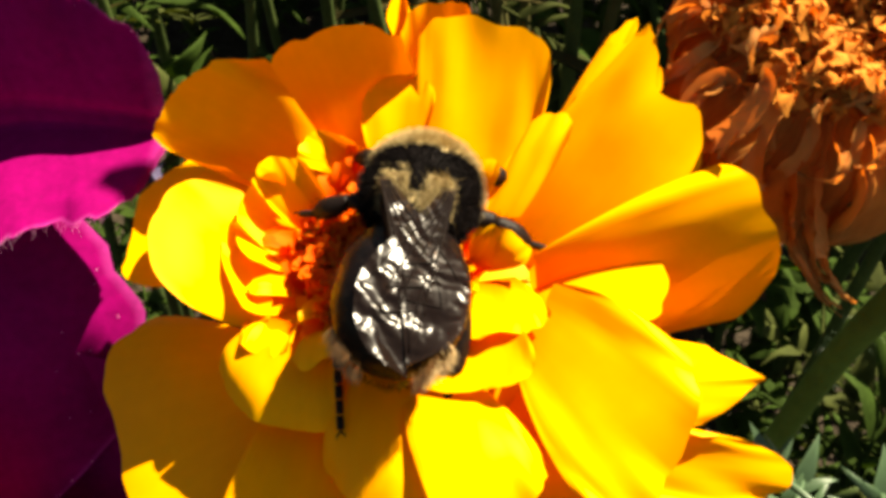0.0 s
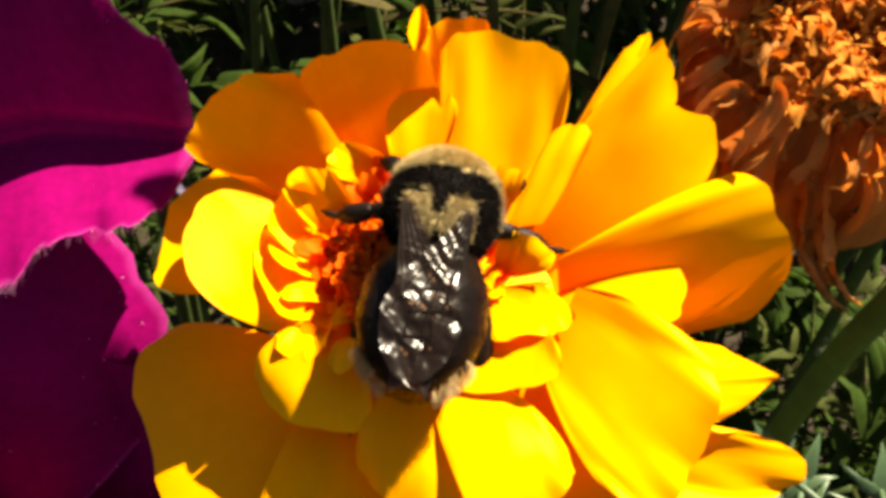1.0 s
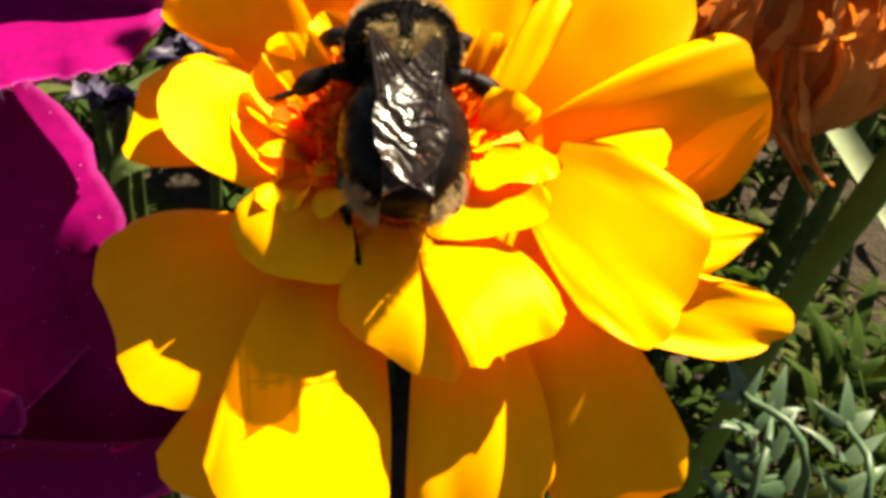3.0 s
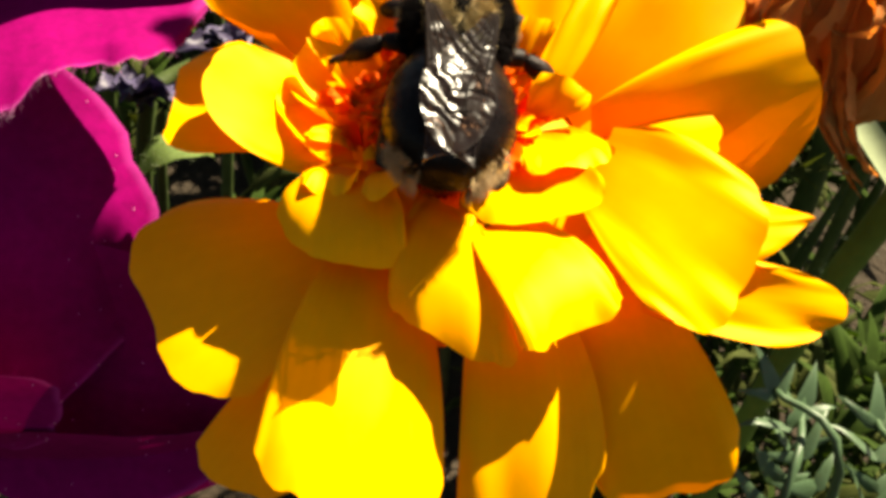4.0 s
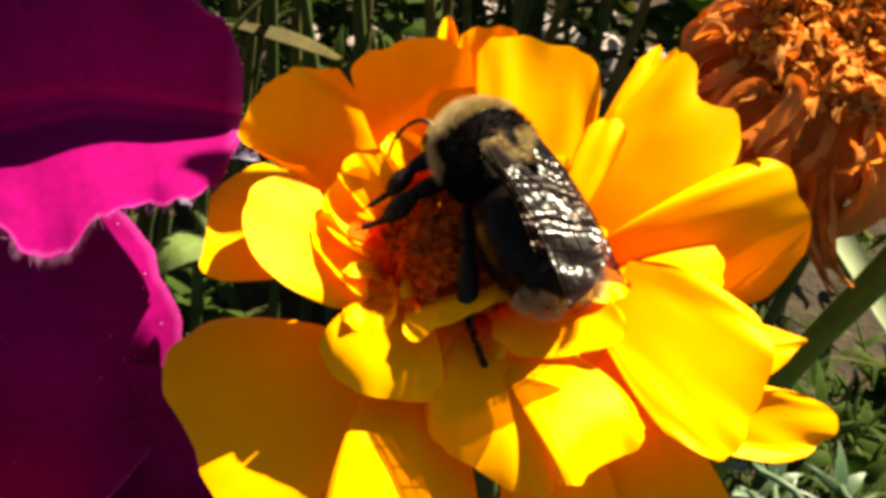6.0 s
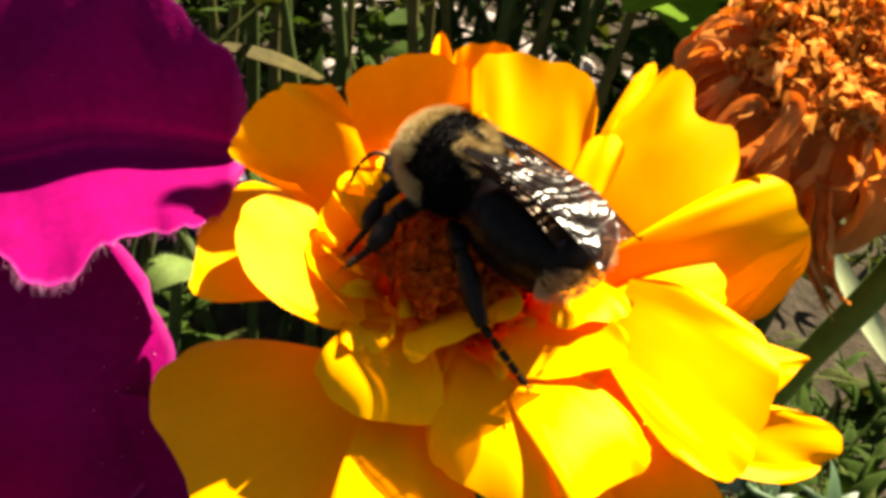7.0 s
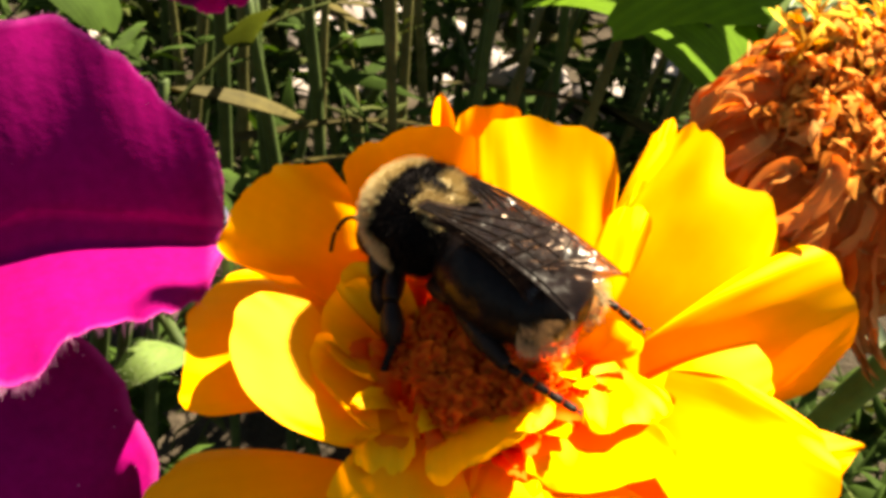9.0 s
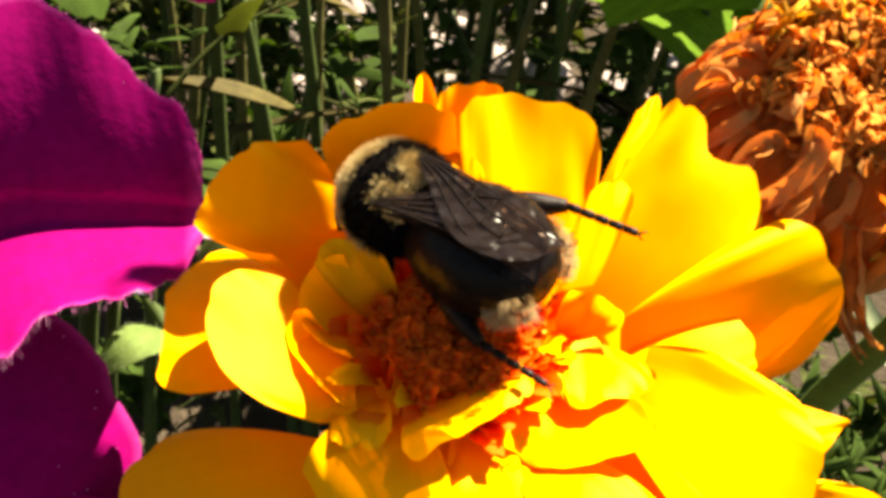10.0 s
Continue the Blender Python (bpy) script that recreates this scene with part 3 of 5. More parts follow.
    for k in range(190):
        a, r = k * 2.39996, 5.4 * math.sqrt((k + 0.5) / 190)
        ob = part("disc_floret", kinds[k % 8], flower)
        ob.matrix_basis = pose((-2.2 + r * math.cos(a) + rnd.gauss(0, 0.2)) * MM, (2.0 + r * math.sin(a) + rnd.gauss(0, 0.2)) * MM, rnd.uniform(0.2, 2.0) * MM,
                               rnd.gauss(0, 7) - 2.5 * r * math.sin(a), rnd.gauss(0, 7) + 2.5 * r * math.cos(a), rnd.uniform(0, 360))
    for k in range(34):
        a, r = rnd.uniform(0, 6.28), rnd.uniform(4.9, 6.5)
        c = (-2.2 + r * math.cos(a), 2.0 + r * math.sin(a), -1.5)
        t = (c[0] + 1.6 * math.cos(a) + rnd.gauss(0, 0.6), c[1] + 1.6 * math.sin(a) + rnd.gauss(0, 0.6), rnd.uniform(0.5, 2.4))
        s = Sheet()
        blade(s, c, t, rnd.uniform(1.2, 2.4), 0.3, 1.2, rnd.uniform(-20, 20), 0.6, 1.6, nu=7, nv=7, seed=k * 0.61, claw=0.6)
        part("inner_floret", s.mesh("inner_floret", FLORET if k % 4 else PETAL_INNER), flower)
    s = Sheet()
    ball(s, (-0.5, 0.5, -6.5), (11.0, 10.5, 4.6), 28, 16, lambda d: 1 + 0.05 * noise.noise(d * 5))
    part("receptacle", s.mesh("receptacle", PETAL_INNER), flower, "orange-red flower base between the petals")
    s = Sheet()
    tube(s, spline([(0, 0, -26), (0, 0, -19), (0, 0, -12), (0, 0, -5)]), [1.7 + 4.2 * smooth01(i / 18) for i in range(19)], 14)
    part("calyx", s.mesh("calyx", STEM), flower, "ribbed green calyx cup")
    s = Sheet()
    tube(s, spline([(0, 0, -25), (1, -6, -60), (4, -30, -142)]), [1.7 - 0.01 * i for i in range(13)], 10)
    part("stem", s.mesh("stem", STEM), flower)


# ---- dried marigold ----
HEAD = Matrix.Translation((0.0298, 0.0138, 0.1675)) @ pose(0, 0, 0, 15, -2, 0) @ Matrix.Scale(1.13, 4)


def build_dried():
    head = thing("dried_marigold", "withered rust-brown marigold head with shrivelled curling petals", "flower", HEAD)
    rnd = random.Random(21)
    # broad leathery rays folded down over the sides and the front
    for k, (a, wide, drop) in enumerate(((1.75, 4.4, 5.0), (2.2, 5.4, 6.4), (2.65, 6.0, 7.2), (3.1, 6.0, 7.6), (3.5, 5.4, 8.0), (3.9, 4.4, 8.2), (4.25, 4.0, 9.6), (4.6, 4.2, 11.0), (4.95, 4.4, 11.6),
                                         (5.3, 4.2, 10.4), (5.65, 4.4, 9.6), (6.05, 4.8, 8.8), (6.5, 4.6, 8.0), (6.95, 4.4, 7.0))):
        out, side = Vector((math.cos(a), math.sin(a), 0)), Vector((-math.sin(a), math.cos(a), 0))
        far = (10.8 if 2.1 < a < 4.0 else 9.6) + rnd.uniform(-0.4, 0.4)
        b = out * 5.4 + Vector((0, 0, 3.6))
        low = out * (far - 1.2) + Vector((0, 0, 2.6 - drop))
        s = Sheet()
        fan(s, b, low - side * wide * 0.55 + Vector((0, 0, 1.8)), low + side * rnd.uniform(-0.8, 0.8), low + side * wide * 0.55 + Vector((0, 0, 1.4)), claw=wide * 0.6, square=2.6,
            arch=rnd.uniform(1.6, 3.0), cup=rnd.uniform(-2.2, 0.4), curl=rnd.uniform(-0.6, 2.0), ruffle=1.2, pleat=0.34, seed=a * 3.1, bulge=0.12, nu=26, nv=30)
        crumple(s, 0.6, 3.8)
        crumple(s, 0.14, 1.2)
        part("dry_petal", s.mesh("dry_petal", DRY), head)
    # hollow rays curled into hooks
    for k in range(34):
        a = (3.2, 3.65, 3.8, 2.6, 4.1, 5.6, 6.0, 2.2, 5.0, 1.9)[k] if k < 10 else rnd.uniform(1.8, 7.2)
        out, side = Vector((math.cos(a), math.sin(a), 0)), Vector((-math.sin(a), math.cos(a), 0))
        size = rnd.uniform(1.3, 1.9) if k < 10 else rnd.uniform(0.6, 1.2)
        start = out * rnd.uniform(6.2, 8.0) + Vector((0, 0, rnd.uniform(2.0, 4.8)))
        sweep, lean = rnd.uniform(3.4, 5.2), rnd.choice((-1, 1)) * rnd.uniform(0.5, 1.0)
        pts = [start + (out * (1.1 - math.cos(q)) * 0.8 + (side * lean) * (math.sin(q) * 0.6) + Vector((0, 0, 1)) * (math.sin(q + 0.6) - q * 0.42)) * size
               for q in (sweep * i / 18 for i in range(19))]
        s = Sheet()
        ribbon(s, pts, [size * (0.34 + 0.42 * math.sin(math.pi * (0.15 + 0.8 * i / 18))) for i in range(19)], out + Vector((0, 0, 0.6)), rnd.uniform(0.25, 0.5))
        crumple(s, 0.14, 0.9)
        part("dry_petal", s.mesh("dry_petal", DRY_TIP), head)
    # narrow shrivelled rays between them
    for k in range(56):
        a = k * 2.39996
        ring = k / 56
        r0 = 4.6 + 3.4 * ring
        b = Vector((r0 * math.cos(a), r0 * math.sin(a), 4.6 - 1.8 * ring))
        out = rnd.uniform(0.8, 2.6)
        t = b + Vector((out * math.cos(a + rnd.gauss(0, 0.6)), out * math.sin(a + rnd.gauss(0, 0.6)), -rnd.uniform(0.5, 4.0) * (0.2 + ring * 0.9) + 1.6 * (1 - ring)))
        s = Sheet()
        blade(s, b, t, rnd.uniform(0.6, 1.4), rnd.uniform(3.0, 9.0), rnd.uniform(4.0, 9.0), rnd.uniform(-70, 70), rnd.uniform(-2.5, 4.5), rnd.uniform(1.0, 2.5),
              nu=20, nv=7, seed=k * 0.77, claw=0.6, twist=rnd.uniform(-2.2, 2.2), up=(0.5 * math.cos(a), 0.5 * math.sin(a), 1), drop=0.6, blunt=1.5)
        crumple(s, 0.25, 1.2)
        # inner rays on the far side take the sunlit gold too
        part("dry_petal", s.mesh("dry_petal", DRY_GOLD_SUNLIT if b.y > 4.6 and ring < 0.8 else DRY), head)
    s = Sheet()
    ball(s, (0, 0, -1.4), (7.4, 7.4, 5.2), 24, 14, lambda d: 1 + 0.10 * noise.noise(d * 4))
    part("receptacle", s.mesh("receptacle", DRY), head)
    kinds = []
    for k in range(10):
        s = Sheet()
        e = Vector((rnd.gauss(0, 0.35), rnd.gauss(0, 0.35), rnd.uniform(1.0, 2.0)))
        tube(s, spline([(0, 0, -0.6), e * 0.6 + Vector((rnd.gauss(0, 0.15), 0, 0)), e], 3), [0.20, 0.22, 0.26, 0.32, 0.36, 0.34, 0.22], 7)
        for j in range(4):
            g = j * 1.57 + rnd.uniform(-0.5, 0.5)
            blade(s, e * 0.8, e + Vector((math.cos(g) * 0.8, math.sin(g) * 0.8, rnd.uniform(-0.2, 0.5))), 0.6, 3.0, 4.0, 0, rnd.uniform(1.0, 2.6), 1.5, nu=7, nv=3, seed=g, claw=0.7, twist=rnd.uniform(-1.5, 1.5))
        crumple(s, 0.22, 0.7)
        gold = Sheet()
        for j in range(3):
            g = rnd.uniform(0, 6.28)
            tip = e * 1.5 + Vector((math.cos(g) * 0.8, math.sin(g) * 0.8, rnd.uniform(-0.2, 0.6)))
            blade(gold, (0.2 * math.cos(g), 0.2 * math.sin(g), -0.6), tip, 0.5, 2.0, 4.0, rnd.uniform(-40, 40), rnd.uniform(0.4, 1.6), 1.5, nu=9, nv=4, seed=g, claw=0.6, twist=rnd.uniform(-1, 1))
        crumple(gold, 0.14, 0.8)
        kinds.append((s.mesh("dry_floret", DRY_CORE), gold.mesh("dry_floret", DRY_GOLD_SUNLIT)))
    for k in range(230):
        a, r = k * 2.39996, 6.4 * math.sqrt((k + 0.5) / 230)
        # florets towards the far, sunward side are coloured gold as if lit
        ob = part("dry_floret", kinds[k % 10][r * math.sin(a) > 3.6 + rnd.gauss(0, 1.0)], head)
        ob.matrix_basis = pose(r * math.cos(a) * MM, r * math.sin(a) * MM, (3.2 + 2.6 * smooth01((r * math.sin(a) + 2) / 7) + 0.9 * smooth01(r / 5) - 0.03 * r * r + rnd.uniform(-0.5, 0.7)) * MM, rnd.gauss(0, 18) - 4 * r * math.sin(a), rnd.gauss(0, 18) + 4 * r * math.cos(a), rnd.uniform(0, 360)) @ Matrix.Scale(rnd.uniform(0.9, 1.25), 4)
    # a few rays still upright on the far rim, in the same sunlit gold
    for k, (a, tall) in enumerate(((2.35, 5.6), (2.0, 3.6), (1.5, 4.0), (1.15, 5.8), (0.7, 3.6), (1.3, 3.2))):
        s = Sheet()
        b = Vector((5.6 * math.cos(a), 5.6 * math.sin(a), 2.6))
        blade(s, b, b + Vector((1.2 * math.cos(a), 1.2 * math.sin(a), tall)), 1.9, 1.0, 6.0, rnd.uniform(-30, 30), rnd.uniform(0.8, 2.6), 1.6, nu=18, nv=9, seed=k * 1.7, claw=0.7, twist=rnd.uniform(-0.9, 0.9), up=(-math.cos(a), -math.sin(a), 0.4))
        crumple(s, 0.3, 1.4)
        part("dry_petal", s.mesh("dry_petal", DRY_GOLD_SUNLIT), head)
    # one long tail of withered rays hanging clear of the head
    inside = HEAD.inverted()
    up_end, mid, tip = (inside @ (Vector(q) * MM) / MM for q in ((27.0, 5.0, 165.5), (28.2, 2.9, 160.0), (31.3, 1.0, 154.2)))
    for k in range(5):
        s = Sheet()
        side = Vector((rnd.gauss(0, 0.5), rnd.gauss(0, 0.4), rnd.gauss(0, 0.6)))
        blade(s, up_end + side, tip + side * 0.6 - Vector((0, 0, 0.5 * k - 1.2)), rnd.uniform(0.7, 1.3), 0.0, 7.0, 50 * k, 0.3, 2.0, nu=24, nv=8, seed=3.3 + k, claw=0.8, twist=0.9 * (k - 2), mid=mid + side, drop=0.6, blunt=1.4)
        crumple(s, 0.4, 1.4)
        part("dry_tail", s.mesh("dry_tail", DRY), head)
    s = Sheet()
    tube(s, spline([(0, 0, -4), (0, 1, -12), (2, 6, -60), (4, 10, -147)]), [4.5 - 3.1 * smooth01(i / 6) for i in range(19)], 10)
    part("stem", s.mesh("stem", STEM), head)
    s = Sheet()
    tube(s, spline([(0, 0, -2), (0, 0, -6), (0.3, 0.5, -11), (0.4, 1.5, -17)]), [7.4 - 5.6 * smooth01((i - 5) / 14) for i in range(19)], 18)
    part("calyx", s.mesh("calyx", STALK), head, "brownish green calyx cup under the dry petals")


# ---- petunias ----
UP_REACH = ((0, 19.5), (0.3, 19.8), (0.45, 19.6), (0.55, 18.8), (0.65, 17.8), (0.72, 17.0), (0.78, 15.4), (0.84, 13.2), (0.88, 11.4), (0.92, 10.3), (0.95, 9.9), (0.975, 8.6), (0.99, 6.6), (1.0, 5.3))
LOW_REACH = ((0.0, 8.0), (0.3, 9.0), (0.48, 10.0), (0.55, 12.6), (0.61, 14.4), (0.66, 13.8), (0.72, 11.6), (0.76, 10.2), (0.81, 9.6), (0.9, 9.6), (0.95, 6.4), (1.0, 0.6))


def reach(u, table):
    """How far the petal reaches from its crease, smoothly between the table's places."""
    for (u0, r0), (u1, r1) in zip(table, table[1:]):
        if u <= u1:
            return r0 + (r1 - r0) * smooth01((u - u0) / (u1 - u0))
    return table[-1][1]


def build_petunias():
    rnd = random.Random(33)

    def lobe(owner, base, tip, width, arch, cup, roll, curl, ruffle, up, **more):
        s = Sheet()
        blade(s, base, tip, width, arch, cup, roll, curl, ruffle, up=up, nu=26, nv=26, seed=rnd.uniform(0, 9), claw=0.55, **more)
        return part("lobe", s.mesh("lobe", MAGENTA), owner)

    def face(owner):
        """The corolla's face: it stands up behind a crease and folds forward below it, with a waved rim."""
        s = Sheet()
        nu, nv = 60, 48
        verts, al, ac = [], [], []
        for i in range(nu + 1):
            u = i / nu
            c = Vector((-52, 17.2, 154.2)).lerp(Vector((-17.6, 15.6, 159.6)), u)
            c.z += 1.2 * math.exp(-((u - 0.66) / 0.16) ** 2) - 0.7 * smooth01((u - 0.85) / 0.15)
            end = math.sqrt(max(0.0, 1 - max(0.0, (u - 0.62) / 0.38) ** 2.6))
            up_len = reach(u, UP_REACH) + 0.25 * math.sin(u * 41) * end
            low_len = reach(u, LOW_REACH) * (1 + 0.03 * math.sin(u * 67 + 1) + 0.02 * math.sin(u * 113))
            for j in range(nv + 1):
                v = -1 + 2 * j / nv
                if v >= 0:
                    h = up_len * v
                    q = c + Vector((0.045 * h, 0.10 * h + 0.012 * h * h, 0.98 * h - 0.007 * h * h))
                    dip = h - 4.0 * (1 - 0.75 * u)
                    q.y += 0.5 * math.exp(-(dip / 0.7) ** 2) * smooth01(h / 2)
                    q.y += 0.5 * v * math.sin(u * 13 + 0.5) + 0.35 * v * v * math.sin(u * 31)
                else:
                    h = -low_len * v
                    q = c + Vector((-0.03 * h, -0.97 * h, -0.02 * h + 0.05 * h * math.sin(u * 17) * abs(v) ))
                    q.z += 0.35 * v * v * math.sin(u * 33 + v * 3) - 0.5 * max(0.0, -v - 0.8) * 5 * (0.4 + 0.6 * math.sin(u * 21) ** 2)
                verts.append(q * MM)
                al.append(min(1.0, max(u, abs(v))))
                ac.append(u * 3 + v * 0.3)
        row = nv + 1
        s.add(verts, [(i * row + j, i * row + j + 1, (i + 1) * row + j + 1, (i + 1) * row + j) for i in range(nu) for j in range(nv)], al, ac)
        part("corolla_face", s.mesh("corolla_face", MAGENTA), owner, "velvety magenta petal face with a creased fold")
        f = Sheet()
        for i in range(nu):
            for k in range(7 if 0.52 < i / nu < 0.72 else 3):
                low = verts[i * row].lerp(verts[(i + 1) * row], rnd.random()) / MM
                hairs(f, [(low, Vector((rnd.gauss(0, 0.4), -0.8, rnd.gauss(-0.3, 0.4))).normalized())], 1.2, 0.009, Vector((0, 0, 0)), rnd)
            for k in range(2):
                top = verts[i * row + nv].lerp(verts[(i + 1) * row + nv], rnd.random()) / MM
                hairs(f, [(top, Vector((rnd.gauss(0.2, 0.3), rnd.gauss(0, 0.3), 0.8)).normalized())], 0.5, 0.014, Vector((0, 0, 0)), rnd)
        part("rim_hairs", f.mesh("rim_hairs", FUZZ, False), owner, "fine pale hairs on the petal rim")

    def dust(owner, count):
        """Pale pollen grains lying on the petals."""
        for ob in [o for o in owner.children if o.name.startswith(("lobe", "corolla"))]:
            s = Sheet()
            polys = ob.data.polygons
            for k in range(count):
                f = polys[rnd.randrange(len(polys))]
                ball(s, f.center / MM + f.normal * 0.06, (0.07, 0.07, 0.07), 5, 4)
            part("pollen", s.mesh("pollen", FUZZ), owner, "pale pollen grains")

    upper = thing("petunia", "velvety magenta petunia bloom with hairy crumpled rim", "flower", None, "petunias")
    face(upper)
    lower = thing("petunia", "shaded magenta petunia bloom hanging below another", "flower", None, "petunias")
    lobe(lower, (-48, 5, 143), (-23.0, 4.0, 146.5), 30, 0.0, -0.2, 0, 1.0, 0.6, (-0.26, -0.79, 0.56))
    lobe(lower, (-46, 2, 134), (-14, -2, 130), 24, 0.3, 0.3, 0, 0.2, 0.6, (-0.2, -0.8, 0.5))
    lobe(lower, (-46, -3, 138), (-29, -9, 138), 16, 0.3, 0.2, 0, 0.3, 0.6, (-0.6, -1.0, -0.2))
    lobe(lower, (-44, -4, 126), (-14, -3, 122), 22, 0.3, 0.3, 0, 0.3, 0.6, (-0.4, -1.0, -0.2))
    dust(upper, 30)
    dust(lower, 35)
    for owner in (upper, lower):
        owner.location = (-0.046, 0.016, 0.150)
        for ob in owner.children:
            ob.location = (0.046, -0.016, -0.150)
    for owner, spot in ((upper, (-46, 16, 150)), (lower, (-46, 4, 138))):
        s = Sheet()
        x, y, z = spot
        tube(s, spline([(x + 6, y, z), (x - 4, y + 4, z - 8), (x - 8, y + 6, z - 30), (x - 8, y + 8, 22)]), [3.4 - 2.2 * smooth01(i / 9) for i in range(19)], 10)
        part("stem", s.mesh("stem", STEM), owner).location = (0.046, -0.016, -0.150)
    return upper, lower


# ---- bumblebee ----
def build_bee():
    bee = thing("bumblebee", "furry black and buff-yellow bumblebee foraging on the marigold", "insect")
    rnd = random.Random(4)

    def skin(centre, radii, count, keep):
        roots = []
        while len(roots) < count:
            d = Vector((rnd.gauss(0, 1), rnd.gauss(0, 1), rnd.gauss(0, 1))).normalized()
            if keep(d):
                p = Vector(centre) + Vector((d.x * radii[0], d.y * radii[1], d.z * radii[2]))
                roots.append((p, Vector((d.x / radii[0], d.y / radii[1], d.z / radii[2])).normalized()))
        return roots

    back = Vector((0, -0.45, 0))
    th_c = (0, 0.1, 0)
    def yellow(d):
        w = 0.06 * noise.noise(d * 4)
        collar = d.y > 0.50 + w and d.z > -0.6
        rear = -0.62 < d.y < -0.08 + w and d.z > 0.3 and 0.05 + 0.3 * max(0, d.y + 0.5) < abs(d.x) < 0.58 + w
        side = -0.65 < d.z < -0.05 + w and d.y > 0.0
        return collar or rear or side
    s = Sheet()
    ball(s, th_c, (3.6, 3.8, 3.1), 40, 30)
    me = s.mesh("thorax", FUR_BLACK)
    me.materials.append(FUR_YELLOW)
    for f in me.polygons:
        c = f.center / MM
        if yellow(Vector((c.x / 3.6, c.y / 3.8, c.z / 3.1)).normalized()):
            f.material_index = 1
    thorax = part("thorax", me, bee, "round furry thorax, yellow with a black band")
    s = Sheet()
    hairs(s, skin(th_c, (3.5, 3.7, 3.0), 11000, lambda d: yellow((d + Vector((rnd.gauss(0, 0.05), rnd.gauss(0, 0.05), rnd.gauss(0, 0.05)))).normalized())), 0.9, 0.022, back * 0.6, rnd)
    part("yellow_fur", s.mesh("yellow_fur", FUR_YELLOW, False), thorax, "buff yellow fur")
    s = Sheet()
    hairs(s, skin(th_c, (3.5, 3.7, 3.0), 8500, lambda d: not yellow((d + Vector((rnd.gauss(0, 0.05), rnd.gauss(0, 0.05), rnd.gauss(0, 0.05)))).normalized())), 0.8, 0.024, back * 0.6, rnd)
    part("black_fur", s.mesh("black_fur", FUR_BLACK, False), thorax, "black fur")

    ab_c, ab_r = (0, -7.0, -0.4), (4.1, 5.4, 3.4)
    s = Sheet()

    def rings(d):
        y = math.acos(max(-1, min(1, d.y))) / math.pi
        return (1.0 - 0.10 * max(0, -d.y) ** 3) * (1 + 0.030 * (abs(math.sin(y * 20)) ** 0.5 - 0.7))
    ball(s, ab_c, ab_r, 36, 44, rings)
    abdomen = part("abdomen", s.mesh("abdomen", BLACK_BODY), bee, "glossy black ringed abdomen")

    def buff(d):
        return noise.noise(d * 5) + rnd.gauss(0, 0.2) > -0.1 and -0.92 < d.y < -0.50 and -0.7 < d.z < 0.35 and abs(d.x) > 0.36
    s = Sheet()
    hairs(s, skin(ab_c, ab_r, 1900, buff), 0.8, 0.013, back, rnd)
    part("buff_fur", s.mesh("buff_fur", FUR_BUFF, False), abdomen, "dull buff fur on the flanks")
    s = Sheet()
    hairs(s, skin(ab_c, ab_r, 2600, lambda d: not buff(d)), 0.35, 0.018, back * 1.6, rnd)
    part("black_fur", s.mesh("black_fur", FUR_BLACK, False), abdomen)

    hd_c = (0, 3.2, -2.7)
    s = Sheet()
    ball(s, hd_c, (2.0, 1.5, 1.9), 20, 14)
    ball(s, (0, 3.6, -4.2), (0.9, 0.8, 1.1), 14, 10)
    head = part("head", s.mesh("head", FUR_BLACK), bee, "black furry head")
    s = Sheet()
    hairs(s, skin(hd_c, (1.9, 1.4, 1.8), 900, lambda d: True), 0.6, 0.035, Vector((0, 0.1, 0)), rnd)
    part("face_fur", s.mesh("face_fur", FUR_BLACK, False), head)
    s = Sheet()
    hairs(s, skin(hd_c, (1.9, 1.4, 1.8), 500, lambda d: d.z > 0.35), 0.9, 0.035, Vector((0, 0.1, 0)), rnd)
    part("crown_fur", s.mesh("crown_fur", FUR_YELLOW, False), head, "buff yellow tuft")
    for side in (-1, 1):
        s = Sheet()
        ball(s, (side * 1.65, 3.3, -2.7), (0.6, 0.95, 1.35), 14, 10)
        part("eye", s.mesh("eye", EYE), head, "glossy black compound eye")
        s = Sheet()
        tube(s, spline([(side * 0.5, 4.4, -2.6), (side * 1.3, 5.4, -2.4), (side * 2.0, 5.9, -3.6), (side * 2.4, 5.9, -5.0)]), [0.15] * 19, 6)
        part("antenna", s.mesh("antenna", DARK_LEG), head)

    # wings: membrane with raised veins, rooted on the upper rear of the thorax
    def wing(name, root, length, width, side):
        s, v = Sheet(), Sheet()
        verts, faces, al = [], [], []
        nu, nv = 16, 8

        def spot(u, q):
            w = width * (0.22 + 0.78 * smooth01(u / 0.65)) * math.sqrt(max(0.0, 1 - max(0.0, (u - 0.62) / 0.38) ** 2.2))
            return Vector((-side * q * w, -length * u, 2.2 * u - 3.0 * u * u + 0.05 * math.sin(q * 6 + u * 3) * u - 0.5 * u * u * (1 - q)))
        for i in range(nu + 1):
            for j in range(nv + 1):
                verts.append(spot(i / nu, j / nv) * MM)
                al.append(i / nu)
        row = nv + 1
        s.add(verts, [(i * row + j, i * row + j + 1, (i + 1) * row + j + 1, (i + 1) * row + j) for i in range(nu) for j in range(nv)], al, [0.0] * len(verts))
        ob = part(name, s.mesh(name, WING), bee, "smoky brown translucent wing with dark veins")
